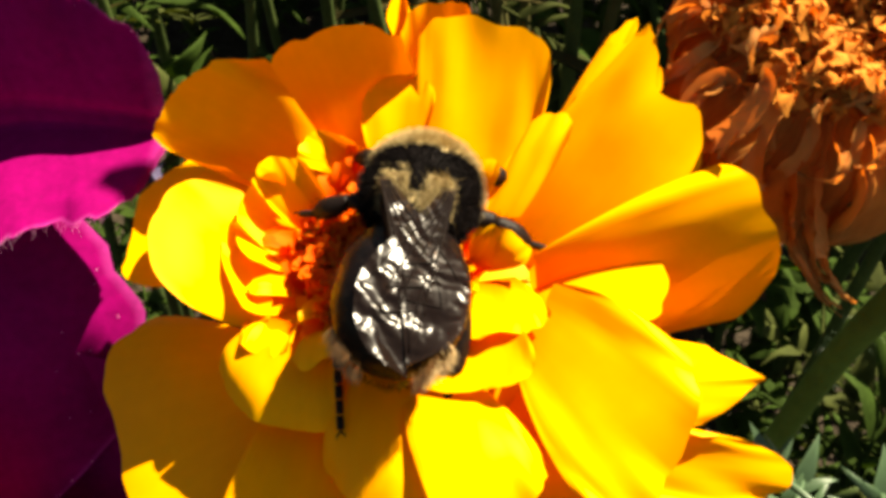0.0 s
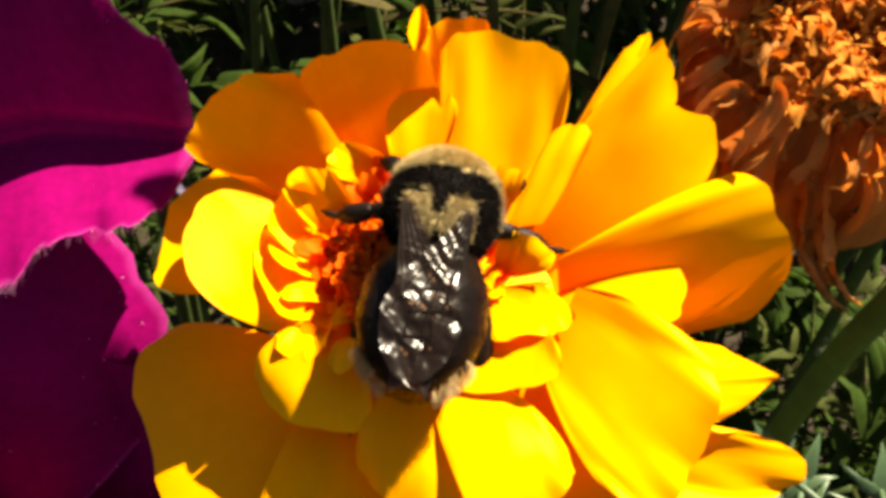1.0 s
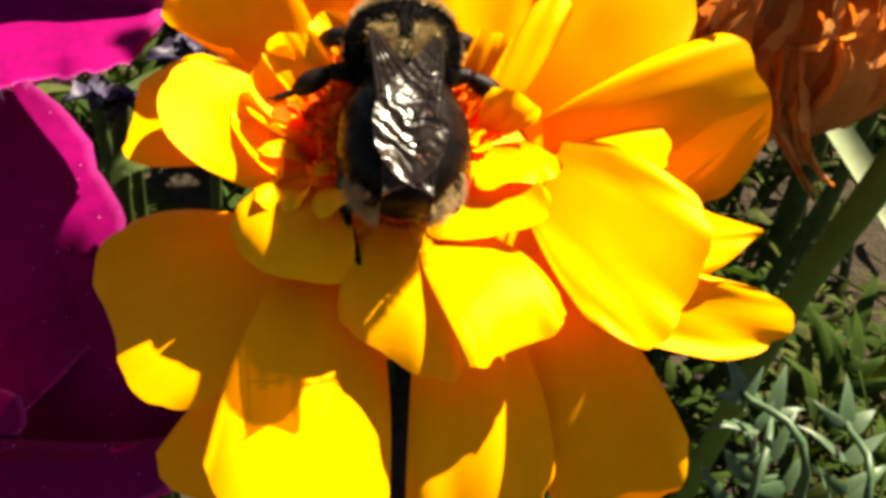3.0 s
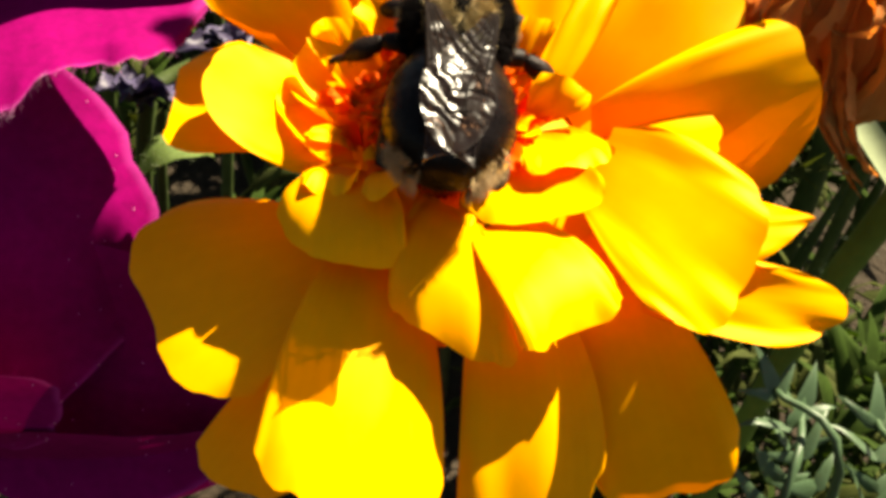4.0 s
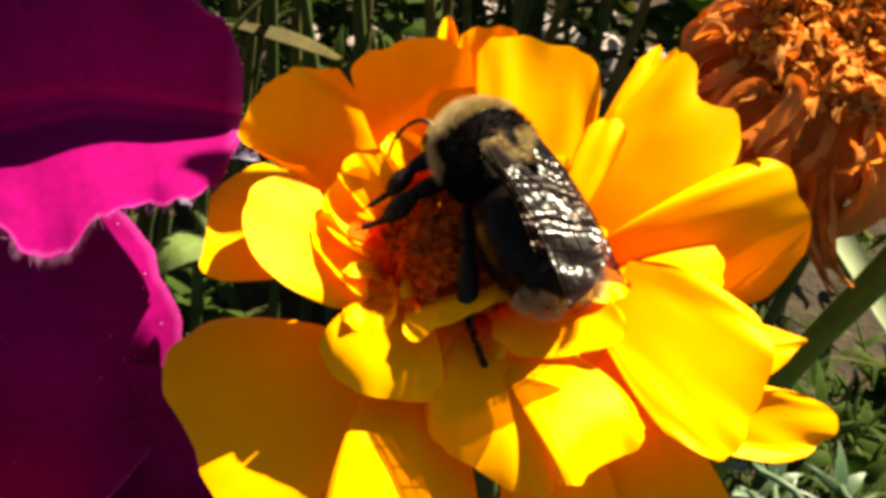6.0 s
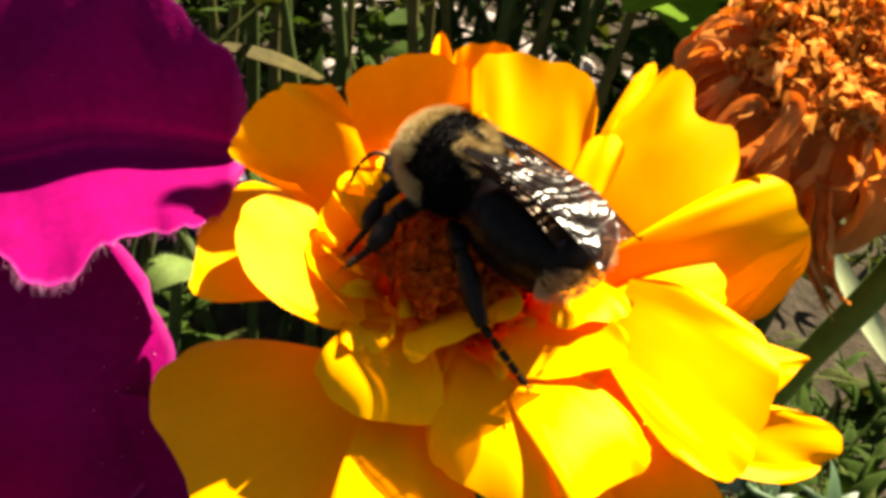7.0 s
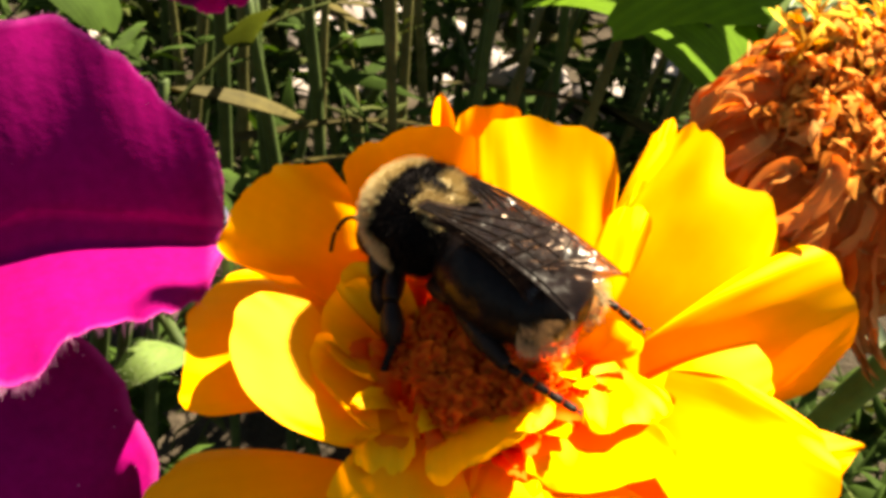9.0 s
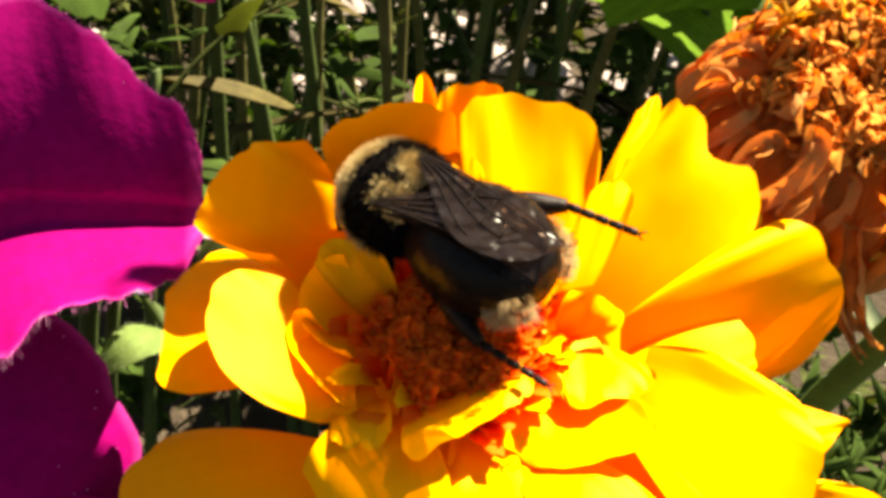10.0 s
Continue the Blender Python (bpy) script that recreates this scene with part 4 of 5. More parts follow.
        for q0, q1, u1 in ((0.02, 0.02, 0.93), (0.1, 0.12, 0.9), (0.25, 0.35, 0.75), (0.4, 0.6, 0.72), (0.6, 0.85, 0.6)):
            tube(v, [spot(0.03 + u1 * k / 10, q0 + (q1 - q0) * k / 10) + Vector((0, 0, 0.03)) for k in range(11)], [0.09 - 0.005 * k for k in range(11)], 5)
        for u, qa, qb in ((0.45, 0.05, 0.5), (0.58, 0.08, 0.6), (0.7, 0.1, 0.62)):
            tube(v, [spot(u + 0.05 * k / 4, qa + (qb - qa) * k / 4) + Vector((0, 0, 0.03)) for k in range(5)], [0.06] * 5, 5)
        part("vein", v.mesh("vein", VEIN), ob)
        ob.location = Vector(root) * MM
        return ob
    wings = {}
    for side, tag in ((-1, "left"), (1, "right")):
        wings[tag] = wing("forewing", (side * 2.3, -0.9, 2.65 if side > 0 else 2.95), 12.2, 4.0, side)
        wings[tag + "_hind"] = wing("hindwing", (side * 2.2, -1.6, 2.3), 8.6, 2.9, side)

    def leg(name, root, knee, ankle, toe, thick):
        s, h = Sheet(), Sheet()
        o = Vector(root)
        a, b, c = Vector(knee) - o, Vector(ankle) - o, Vector(toe) - o
        tube(s, spline([(0, 0, 0), a * 0.5 + Vector((0, 0, 0.1)), a]), [thick * (0.7 + 0.3 * math.sin(3.1 * i / 12)) for i in range(13)], 8)
        mid = a.lerp(b, 0.55)
        tube(s, spline([a, mid, b]), [thick * (0.55 + 0.55 * math.sin(2.6 * i / 12 + 0.3) ** 2) for i in range(13)], 8)
        d = (c - b)
        for k in range(5):
            p, q = b + d * (k / 5), b + d * ((k + 0.92) / 5)
            tube(s, [p, p.lerp(q, 0.7), q], [thick * 0.36, thick * (0.43 - 0.02 * k), thick * 0.33], 6)
        for k, sg in ((0, 1), (1, -1)):
            tube(s, [c, c + d.normalized() * 0.3 + Vector((sg * 0.25, 0, 0.1)), c + d.normalized() * 0.4 + Vector((sg * 0.3, 0, -0.25))], [0.09, 0.06, 0.02], 5)
        ob = part(name, s.mesh(name, DARK_LEG), bee, "dark bristly jointed leg")
        roots = []
        for k in range(200):
            t = rnd.random()
            p = a.lerp(b, t) if rnd.random() < 0.65 else a * t
            n = Vector((rnd.gauss(0, 1), rnd.gauss(0, 1), rnd.gauss(0, 1))).normalized()
            roots.append((p + n * thick * 0.5, n))
        hairs(h, roots, 0.75, 0.028, Vector((0, 0, 0)), rnd)
        part("bristle", h.mesh("bristle", FUR_BLACK, False), ob)
        ob.location = o * MM
        return ob
    legs = {}
    for side, tag in ((-1, "left"), (1, "right")):
        legs["front_" + tag] = leg("front_leg", (side * 1.6, 2.4, -2.4), (side * 3.8, 2.8, -3.2), (side * 5.4, 2.6, -5.0), (side * 6.2, 3.0, -6.6), 0.64)
        legs["middle_" + tag] = leg("middle_leg", (side * 2.0, 0.4, -2.8), (side * 4.8, 0.0, -3.0), (side * 6.6, -0.6, -5.0), (side * 7.6, -0.2, -6.6), 0.70)
        legs["hind_" + tag] = leg("hind_leg", (side * 1.9, -2.4, -2.8), (side * 4.2, -4.2, -2.2), (side * 6.4, -8.2, -4.6), (side * 7.2, -12.6, -6.0), 0.70)
    bee.scale = (1.05, 1.05, 1.05)
    return bee, wings, legs


# ---- plants round about ----
def fern(sheet, root, tip, leaflets, size, rnd, up, width=0.26):
    """A divided leaf: a rib with pairs of narrow pointed leaflets."""
    b, t = Vector(root), Vector(tip)
    d = t - b
    s = d.cross(Vector(up)).normalized()
    n = s.cross(d).normalized()
    sag = d.length * 0.10
    rib = [b + d * (k / 8) + n * sag * math.sin(math.pi * k / 8) for k in range(9)]
    tube(sheet, rib, [0.45 - 0.035 * k for k in range(9)], 5)
    for k in range(leaflets):
        u = 0.22 + 0.75 * k / max(1, leaflets - 1)
        p = b + d * u + n * sag * math.sin(math.pi * u)
        for side in (-1, 1):
            if rnd.random() < 0.18:
                continue
            ln = size * (1.1 - 0.55 * abs(u - 0.45)) * rnd.uniform(0.45, 1.25)
            q = p + (s * side * rnd.uniform(0.5, 1.0) + d.normalized() * rnd.uniform(0.3, 1.0) + n * rnd.uniform(-0.6, 0.5)) * ln
            blade(sheet, p, q, ln * width * rnd.uniform(0.7, 1.4), rnd.uniform(0, 1.5), -0.8, rnd.uniform(-50, 50), rnd.uniform(-0.2, 1.2), 1.2, up=n, nu=5, nv=4, seed=rnd.uniform(0, 9), claw=0.4, blunt=1.2, drop=0.75, widest=0.4)
    blade(sheet, t, t + d.normalized() * size, size * width, 0.3, 0, 0, 0.2, 0.6, up=n, nu=5, nv=4, seed=1.0, claw=0.4, blunt=1.2, drop=0.75, widest=0.4)


def build_plants():
    rnd = random.Random(77)
    for k in range(40):
        if k < 28:
            x, y = rnd.uniform(-0.10, 0.15), rnd.uniform(0.075, 0.24)
        else:
            x, y = rnd.uniform(0.045, 0.10), rnd.uniform(-0.03, 0.07)
        if in_gap(x, y):
            continue
        plant = thing("marigold_plant", "leafy green plant with divided feathery leaves", "plant", Matrix.Translation((x, y, 0.018)), "leafy plants behind the bloom")
        h = rnd.uniform(70, 125) if k < 28 else rnd.uniform(35, 70)
        lean = Vector((rnd.gauss(0, 10), rnd.gauss(0, 10), h))
        pts = spline([(0, 0, 0), lean * 0.5 + Vector((rnd.gauss(0, 4), rnd.gauss(0, 4), 0)), lean], 6)
        s = Sheet()
        tube(s, pts, [1.5 - 0.07 * i for i in range(len(pts))], 8)
        part("stem", s.mesh("stem", STEM), plant)
        for j in range(13):
            i = rnd.randrange(3, len(pts))
            a = rnd.uniform(0, 6.28)
            ln = rnd.uniform(14, 40)
            tip = pts[i] + Vector((math.cos(a), math.sin(a), rnd.uniform(-0.5, 0.9))) * ln
            s = Sheet()
            fern(s, pts[i], tip, rnd.randrange(4, 9), rnd.uniform(5, 14), rnd, (rnd.gauss(0, 0.5), rnd.gauss(0, 0.5), 1), rnd.uniform(0.16, 0.34))
            part("leaf", s.mesh("leaf", LEAF if rnd.random() < 0.72 else LEAF_OLIVE), plant)
    for k in range(60):
        x, y = (rnd.uniform(-0.22, 0.26), rnd.uniform(0.18, 0.42)) if k < 42 else (rnd.uniform(0.0, 0.13), rnd.uniform(0.12, 0.26))
        if in_gap(x, y):
            continue
        plant = thing("leafy_plant", "shaded dark green leafy plant in the bed behind", "plant", Matrix.Translation((x, y, 0.018)), "shaded plants in the bed")
        h = rnd.uniform(60, 150)
        pts = spline([(0, 0, 0), (rnd.gauss(0, 6), rnd.gauss(0, 6), h * 0.5), (rnd.gauss(0, 14), rnd.gauss(0, 14), h)], 6)
        s = Sheet()
        tube(s, pts, [1.8 - 0.08 * i for i in range(len(pts))], 8)
        part("stem", s.mesh("stem", STEM), plant)
        for j in range(14):
            i = rnd.randrange(2, len(pts))
            a = rnd.uniform(0, 6.28)
            tip = pts[i] + Vector((math.cos(a), math.sin(a), rnd.uniform(-0.4, 0.6))) * rnd.uniform(22, 46)
            s = Sheet()
            fern(s, pts[i], tip, rnd.randrange(3, 7), rnd.uniform(9, 20), rnd, (rnd.gauss(0, 0.4), rnd.gauss(0, 0.4), 1), rnd.uniform(0.2, 0.42))
            part("leaf", s.mesh("leaf", LEAF if rnd.random() < 0.72 else LEAF_OLIVE), plant)
    # upright bare stalks and dry blades behind the bloom
    for k in range(34):
        x, y = rnd.uniform(-0.07, 0.10), rnd.uniform(0.055, 0.17)
        if x < -0.005 and y < 0.11:
            continue
        stalk = thing("stalk", "thin upright green plant stalk", "plant", Matrix.Translation((x, y, 0.018)), "stalks")
        s = Sheet()
        top = Vector((rnd.gauss(0, 14), rnd.gauss(0, 12), rnd.uniform(95, 150)))
        tube(s, spline([(0, 0, 0), top * 0.5 + Vector((rnd.gauss(0, 3), 0, 0)), top]), [rnd.uniform(1.0, 1.7) * (1 - 0.03 * i) for i in range(13)], 8)
        part("stem", s.mesh("stem", STALK if k % 2 else STEM), stalk)
    for k in range(16):
        s = Sheet()
        x, y, z = rnd.uniform(-60, 80), rnd.uniform(55, 150), rnd.uniform(80, 140)
        a = rnd.uniform(-0.5, 0.5)
        ln = rnd.uniform(25, 60)
        blade(s, (0, 0, 0), (ln * math.cos(a), ln * math.sin(a), rnd.uniform(-6, 12)), rnd.uniform(1.0, 2.1), 0.8, 1.5, rnd.uniform(-40, 40), 0.3, 1.0, nu=12, nv=4, seed=k * 0.9, claw=0.7, drop=0.9, blunt=1.0)
        ob = new("dry_blade", s.mesh("dry_blade", STRAW))
        ob.matrix_world = Matrix.Translation((x * MM, y * MM, z * MM))
        tagged(ob, "withered olive straw-coloured blade caught among the stalks", "leaf", "dry blades")


def build_near_leaves():
    rnd = random.Random(91)
    # the broad-leaved plant in the sun behind the dried head
    broad = thing("broad_leaved_plant", "tall plant with large sunlit bright green leaves", "plant", Matrix.Translation((0.085, 0.085, 0.018)), "broad-leaved plants")
    s = Sheet()
    tube(s, spline([(0, 0, 0), (2, 3, 60), (-2, 6, 120), (0, 10, 190), (-3, 8, 240)]), [3.2 - 0.1 * i for i in range(25)], 10)
    part("stem", s.mesh("stem", STEM), broad)
    for root, tip, wide in (((-1, 4, 118), (-48, -18, 138), 34), ((0, 4, 112), (-26, -34, 132), 26), ((0, 6, 140), (-44, 22, 168), 38), ((0, 6, 150), (20, -30, 172), 36),
                            ((0, 8, 165), (-30, 40, 192), 36), ((0, 9, 175), (34, 12, 196), 34), ((0, 9, 185), (-24, -14, 214), 30), ((0, 5, 100), (-40, 34, 118), 32)):
        s = Sheet()
        blade(s, root, tip, wide, 1.2, 0.5, rnd.uniform(-8, 8), 0.5, 1.0, nu=20, nv=18, seed=rnd.uniform(0, 9), claw=0.12, drop=0.6, blunt=1.7, widest=0.5)
        part("leaf_blade", s.mesh("leaf_blade", LEAF_BRIGHT), broad)
    # an unseen narrow top leaf, added overhead only to shade the petals on the far side
    s = Sheet()
    root = Vector((-34.0, -28.3, 238.1))
    tube(s, spline([(-3, 8, 238), (-16, -4, 242), root]), [0.9 - 0.03 * i for i in range(13)], 8)
    blade(s, root, (-53.6, -31.7, 234.0), 5.6, 0.0, 0.0, 0, 0.0, 1.4, up=SUN_FROM, nu=24, nv=12, seed=4.4, claw=0.7, drop=0.3, blunt=2.0, widest=0.3)
    part("leaf_blade", s.mesh("leaf_blade", LEAF_BRIGHT), broad)
    # further copies, added behind to throw shade over the bed
    for x, y, turn in ((0.105, 0.175, 160), (0.07, 0.215, 20)):
        copy_thing(broad, Matrix.Translation((x, y, 0.018)) @ pose(0, 0, 0, 0, 0, turn))
    # the small hairy leaf by the petunia
    small = thing("small_leaf", "small hairy light green leaf beside the petunia", "leaf")
    s = Sheet()
    blade(s, (-21.4, 21.0, 141.9), (-27.6, 17.4, 143.6), 4.2, 1.8, -1.6, 0, 1.2, 0.8, nu=16, nv=12, seed=5.1, claw=0.5)
    part("leaf_blade", s.mesh("leaf_blade", LEAF_LIGHT), small)
    h = Sheet()
    hairs(h, [(v / MM, Vector((rnd.gauss(0, 0.6), rnd.gauss(-0.3, 0.5), rnd.gauss(0.8, 0.4))).normalized()) for v in s.v for k in range(2)], 0.8, 0.012, Vector((0, 0, 0)), rnd)
    part("leaf_hairs", h.mesh("leaf_hairs", PALE_STRIP, False), small, "fine white hairs")
    s = Sheet()
    tube(s, spline([(-21.4, 21.0, 141.9), (-28, 28, 134), (-36, 31, 20)]), [0.6] * 13, 8)
    part("leaf_stalk", s.mesh("leaf_stalk", STEM), small)
    # a lighter leaf with raised ribs behind the dried head
    ribbed = thing("ribbed_leaf", "light green leaf with pale raised ribs behind the dried head", "leaf")
    s = Sheet()
    root, tip = Vector((54, 38, 172)), Vector((35.0, 36.5, 166.2))
    blade(s, root, tip, 9.0, 0.8, 0.6, 20, 0.5, 1.2, nu=20, nv=16, seed=2.2, claw=0.4)
    part("leaf_blade", s.mesh("leaf_blade", LEAF_LIGHT), ribbed)
    for k in range(6):
        i = 3 + 2 * k
        for e in (1, 15):
            s2 = Sheet()
            line = [s.v[min(20, i + abs(8 - j) // 2) * 17 + j] / MM + Vector((0, -0.12, 0.12)) for j in range(8, e, 1 if e > 8 else -1)]
            tube(s2, line, [0.22] * len(line), 5)
            part("rib", s2.mesh("rib", PALE_STRIP), ribbed)
    s = Sheet()
    tube(s, spline([root, (60, 40, 150), (62, 42, 20)]), [1.0] * 13, 8)
    part("leaf_stalk", s.mesh("leaf_stalk", STEM), ribbed)
    # a far petunia and a dark drooping leaf above the bloom
    far = thing("petunia", "small magenta petunia bloom in the bed behind", "flower")
    for dx in (-4, 0, 4):
        s = Sheet()
        blade(s, (-17.5 + dx * 0.4, 76, 154.4), (-17.5 + dx, 74, 146.9 + abs(dx) * 0.4), 5.0, 0.6, 0.6, 0, 0.3, 1.0, up=(0, -1, 0.2), nu=12, nv=10, seed=dx, claw=0.5)
        part("lobe", s.mesh("lobe", MAGENTA), far)
    s = Sheet()
    tube(s, spline([(-17.5, 76, 154.4), (-16, 82, 140), (-15, 86, 20)]), [1.0] * 13, 8)
    part("stem", s.mesh("stem", STEM), far)
    dark = thing("drooping_leaf", "dark olive drooping leaf behind the petunia", "leaf")
    s = Sheet()
    blade(s, (-38, 58, 164), (-26.5, 52, 157.6), 8.5, 0.8, -0.6, 0, 0.5, 0.8, nu=16, nv=12, seed=7.7, claw=0.4)
    part("leaf_blade", s.mesh("leaf_blade", LEAF), dark)
    s = Sheet()
    tube(s, spline([(-38, 58, 164), (-42, 62, 140), (-42, 64, 20)]), [1.1] * 13, 8)
    part("leaf_stalk", s.mesh("leaf_stalk", STEM), dark)
    # the wilted indigo flower
    wilt = thing("wilted_flower", "crumpled wilted dark indigo flower under the petunia", "flower")
    for spot, count in (((-20.2, 27.5, 150.0), 9), ((-28.0, 23.0, 147.0), 8)):
        for k in range(count):
            s = Sheet()
            g = rnd.uniform(0, 6.28)
            b = Vector(spot) + Vector((rnd.gauss(0, 0.8), rnd.gauss(0, 0.6), rnd.gauss(-1.4, 0.7)))
            blade(s, b, b + Vector((2.4 * math.cos(g), 1.2 * math.sin(g) - 0.8, rnd.uniform(1.5, 4.0))), rnd.uniform(2.0, 3.4), 1.5, 2.5, rnd.uniform(-60, 60), 1.0, 2.5, nu=10, nv=8, seed=k * 1.1, claw=0.6, twist=rnd.uniform(-1, 1))
            crumple(s, 0.5, 1.6)
            part("crumpled_petal", s.mesh("crumpled_petal", INDIGO), wilt)
    for path in ([(-28.0, 23.0, 146.0), (-25, 26.5, 146.5), (-20.2, 27.5, 148.5)], [(-24.5, 26.5, 146.5), (-31, 31, 128), (-38, 35, 20)]):
        s = Sheet()
        tube(s, spline(path), [0.9] * 13, 8)
        part("stem", s.mesh("stem", STEM), wilt)
    # thick hairy stem and pale strip beside the dried head
    stem = thing("thick_stem", "thick hairy green flower stem slanting past the bloom", "plant")
    s = Sheet()
    curve = spline([(40.4, 4.5, 164), (41.3, 7.8, 150.2), (42.6, 13.4, 126), (44, 18, 80), (44, 20, 20)])
    tube(s, curve, [1.5] * 25, 12)
    part("stalk", s.mesh("stalk", STEM_LIGHT), stem)
    s = Sheet()
    roots = []
    for k in range(420):
        i = rnd.randrange(0, 20)
        d = Vector((rnd.gauss(0, 1), rnd.gauss(0, 1), rnd.gauss(0, 0.3))).normalized()
        roots.append((curve[i].lerp(curve[i + 1], rnd.random()) + d * 1.4, d))
    hairs(s, roots, 1.3, 0.02, Vector((0, 0, 0)), rnd)
    part("stalk_hairs", s.mesh("stalk_hairs", LEAF_PALE, False), stem, "fine pale hairs")
    s = Sheet()
    blade(s, (43.5, 33.0, 146.5), (59, 16.0, 130.0), 3.4, 0.2, 1.2, 20, 0.0, 0.3, nu=12, nv=6, seed=1.9, claw=0.9, drop=0.2)
    strip = new("pale_blade", s.mesh("pale_blade", PALE_STRIP))
    tagged(strip, "pale cream-green blade below the dried head", "leaf")
    # the pale divided leaves low beside the bloom
    for spot, tip in (((33, -8, 116), (38, 2, 125)), ((40, -6, 118), (34, 2, 128)), ((45, -9, 116), (46, 1, 124)), ((37, -13, 112), (44, -7, 119))):
        leaf = thing("divided_leaf", "pale green divided leaf low beside the bloom", "leaf")
        b, t = Vector(spot), Vector(tip)
        s = Sheet()
        tube(s, spline([b - Vector((0, 0, 90)), b, t]), [0.7 - 0.03 * i for i in range(13)], 6)
        part("rib", s.mesh("rib", LEAF_PALE), leaf)
        d = (t - b)
        side = d.cross(Vector((0, -0.5, 1))).normalized()
        for k in range(4):
            p0 = b.lerp(t, 0.2 + 0.25 * k)
            for sg in (-1, 1):
                s = Sheet()
                q0 = p0 + (side * sg * 0.85 + d.normalized() * 0.6) * rnd.uniform(3.4, 6.8)
                blade(s, p0, q0, rnd.uniform(1.2, 2.1), 0.4, -0.8, rnd.uniform(-50, 50), rnd.uniform(-0.2, 0.9), 1.4, up=(0, -0.5, 1), nu=8, nv=6, seed=rnd.uniform(0, 9), claw=0.4, blunt=1.2, drop=0.75, widest=0.4)
                part("leaflet", s.mesh("leaflet", LEAF_PALE), leaf)
        s = Sheet()
        blade(s, t, t + d.normalized() * 5, 1.8, 0.3, 0, 0, 0.2, 0.8, up=(0, -0.5, 1), nu=8, nv=6, seed=3.0, claw=0.4, blunt=1.2, drop=0.75, widest=0.4)
        part("leaflet", s.mesh("leaflet", LEAF_PALE), leaf)


build_ground()
build_pebbles()
build_stones()
build_marigold()
build_dried()
UPPER, LOWER = build_petunias()
BEE, WINGS, LEGS = build_bee()
build_plants()
build_near_leaves()


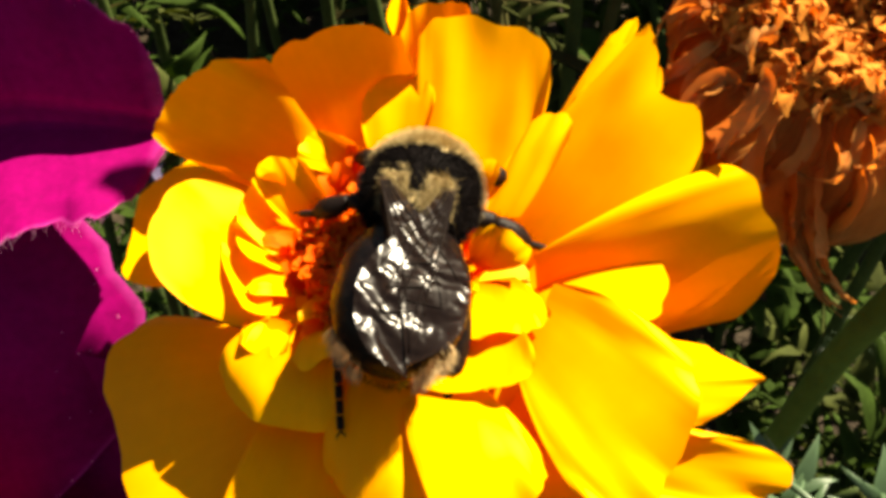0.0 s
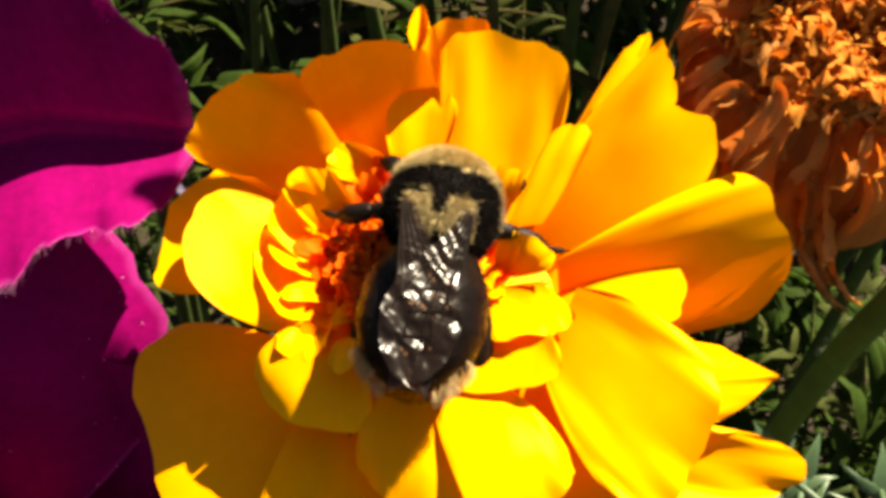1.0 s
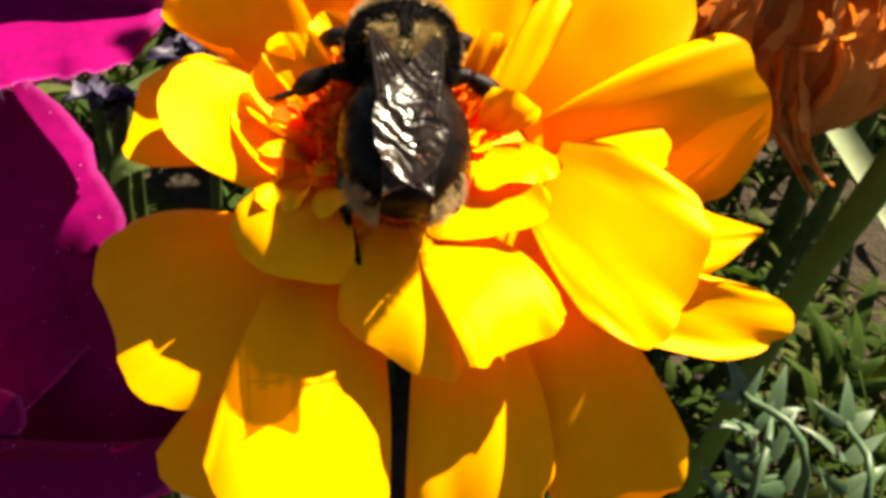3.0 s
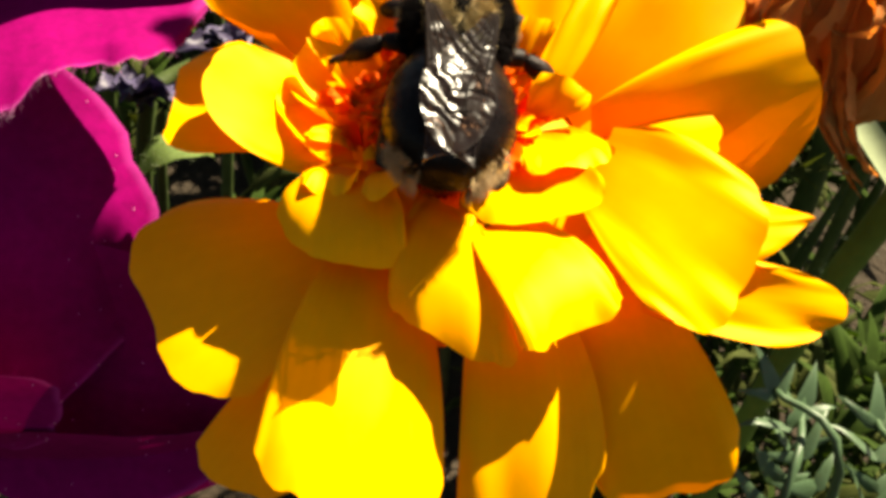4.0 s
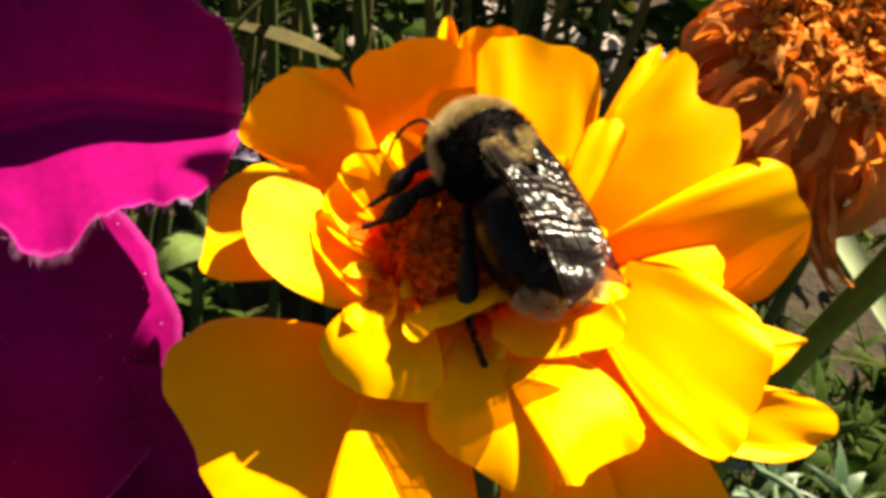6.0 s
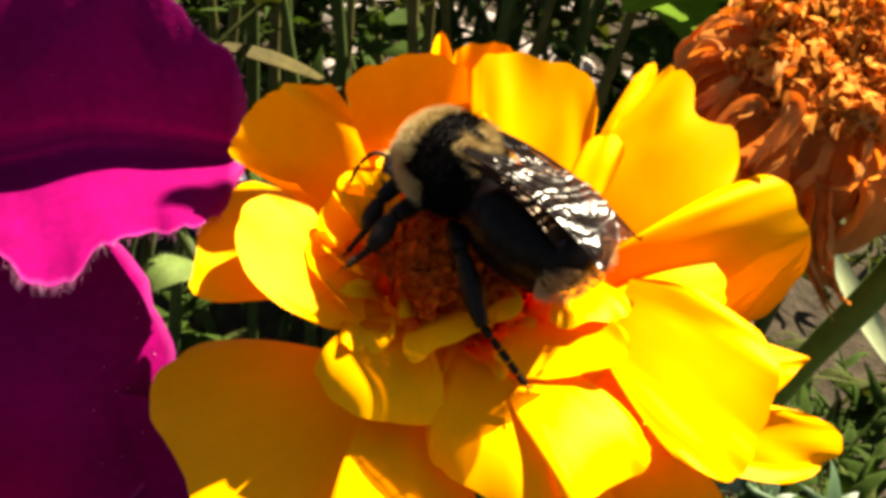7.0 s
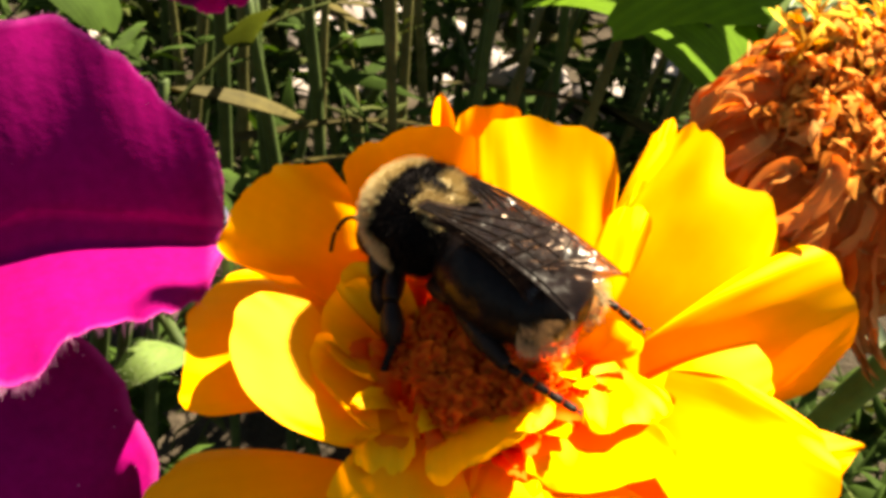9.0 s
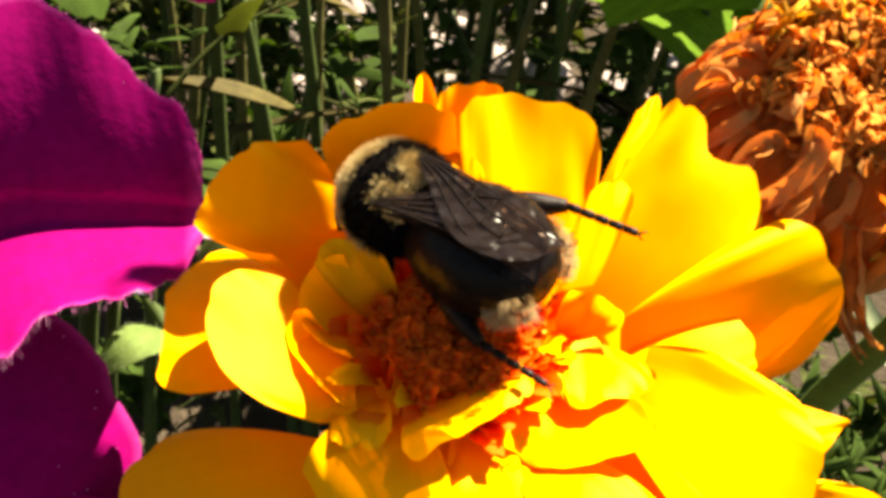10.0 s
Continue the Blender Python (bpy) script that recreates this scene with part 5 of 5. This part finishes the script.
# ---- what moves ----
def motions():
    walk(BEE, [
        (0.0, pose(0.00094, 0.00228, 0.16597, 12.0, 2.3, -8.7)),
        (0.5, pose(0.00068, 0.00219, 0.16595, 17.6, 2.7, -10.0)),
        (1.0, pose(0.00039, 0.00168, 0.16585, 17.5, 2.5, -10.4)),
        (1.5, pose(0.00003, 0.00208, 0.16577, 12.7, 1.6, -3.2)),
        (2.0, pose(-0.00019, 0.00262, 0.16571, 9.7, 2.1, -1.9)),
        (2.5, pose(-0.00099, 0.00202, 0.16558, 16.9, 1.3, -2.1)),
        (2.7, pose(-0.00142, 0.00259, 0.16565, 16.4, 0.8, 0.1)),
        (3.8, pose(-0.00075, 0.00283, 0.16588, 17.1, 1.9, -5.3)),
        (4.0, pose(-0.00092, 0.00336, 0.16601, 17.1, 2.3, -6.5)),
        (4.5, pose(-0.00066, 0.00270, 0.16589, 17.3, 2.3, -6.7)),
        (5.0, pose(-0.00080, 0.00259, 0.16576, 16.9, 1.5, -2.7)),
        (5.5, pose(-0.00195, 0.00317, 0.16641, 23.1, 1.8, 15.0)),
        (5.7, pose(-0.00082, 0.00417, 0.16678, 22.6, 4.8, 20.8)),
        (6.8, pose(-0.00140, 0.00340, 0.16700, 10.0, 5.0, 42.0)),
        (7.0, pose(-0.00312, 0.00450, 0.16718, 8.5, 3.8, 43.5)),
        (7.5, pose(-0.00508, 0.00708, 0.16754, 3.4, 3.1, 43.9)),
        (8.0, pose(-0.00510, 0.00952, 0.16721, 8.2, 1.6, 51.4)),
        (8.5, pose(-0.00492, 0.00714, 0.16751, 3.6, 1.5, 45.6)),
        (9.0, pose(-0.00539, 0.00811, 0.16730, -1.1, -3.1, 38.4)),
        (9.5, pose(-0.00627, 0.00931, 0.16636, -0.7, -24.8, 41.2)),
        (10.0, pose(-0.00537, 0.00909, 0.16615, -6.9, -26.5, 37.7)),
    ])
    # folded wings; the left one is spread for a moment while she turns
    for key, turn, tilt, late_turn, late_tilt, sweep in (("right", -4, 8, -3, 0, 0), ("right_hind", -3, 8, -2, 0, 0),
                                                         ("left", 4, 5, -6, -8, -38), ("left_hind", 3, 5, -8, -8, -32)):
        place = WINGS[key].location.copy()

        def held(extra, late=0.0):
            return Matrix.Translation(place) @ pose(0, 0, 0, -6, 0.42 * abs(extra) + tilt + (late_tilt - tilt) * late, turn + (late_turn - turn) * late + extra)
        walk(WINGS[key], [(0.0, held(sweep * -0.35)), (0.4, held(sweep * -0.35)), (0.75, held(sweep * -0.1)), (1.9, held(0)), (2.2, held(sweep * 0.9)), (2.45, held(sweep)), (2.7, held(0)),
                          (5.0, held(0)), (5.4, held(0, 0.7)), (6.0, held(0, 1.0)), (9.0, held(0, 1.0)), (9.5, held(0, 0.0)), (10.0, held(0, 0.0))])
    # the petunias nod in the breeze
    for owner, share in ((UPPER, 1.0), (LOWER, 0.6)):
        def nod(tilt, turn, dx, dz):
            return Matrix.Translation((-0.046 + dx * share * MM, 0.016, 0.150 + dz * share * MM)) @ pose(0, 0, 0, tilt * share, 0, turn * share)
        walk(owner, [(0.0, nod(3, 0, -1.8, 0.7)), (1.0, nod(3, 0, -1.8, 0.8)), (2.0, nod(3, 0, -1.9, 2.2)), (2.7, nod(3, 0, -1.9, 2.6)), (3.8, nod(3, 0, -1.6, 2.4)), (5.5, nod(3, 0, -1.5, 2.3)),
                     (6.8, nod(-1, 0, 0, 0.2)), (7.4, nod(0, 0, 0, 0)), (8.0, nod(-5, 0, -0.3, 0)), (8.6, nod(-10, 0, -0.5, -0.8)), (9.2, nod(-10, 0, -0.6, -0.9)), (10.0, nod(-10, 0, -0.7, -0.9))])
    # the legs feel about as she climbs round the disc
    for key, sway in (("front_left", 1), ("front_right", -1), ("middle_left", 1), ("middle_right", -1), ("hind_left", 1), ("hind_right", -1)):
        place = LEGS[key].location.copy()

        def bent(rx, ry, rz):
            return Matrix.Translation(place) @ pose(0, 0, 0, rx, ry * sway, rz * sway)
        if key.startswith("hind"):
            early, turn, late = (0, -4, 22), (0, 0, 6), ((0, 0, 16) if key.endswith("left") else (0, 38, 14))
        elif key.startswith("middle"):
            early, turn, late = (0, 14, -4), (0, 8, -10), (0, -14, 22)
        else:
            early, turn, late = (0, 12, -30), (0, 0, 10), (0, -22, 48)
        last = (late[0], late[1] + 24, late[2] + 10) if key == "hind_left" else late
        rows = [(0.0, early), (0.6, (early[0] + 3, early[1], early[2] - 5)), (1.5, early), (2.3, (early[0] - 4, early[1] + 3, early[2] + 5)), (4.0, early), (4.9, early),
                (5.4, turn), (6.0, (5, 4, turn[2] + 8)), (6.8, turn), (7.1, turn), (7.6, late), (8.0, late), (8.6, (-4, 3, late[2] + 5)), (9.3, last), (10.0, (3, last[1], last[2] - 4))]
        walk(LEGS[key], [(t, bent(*e)) for t, e in rows])


motions()
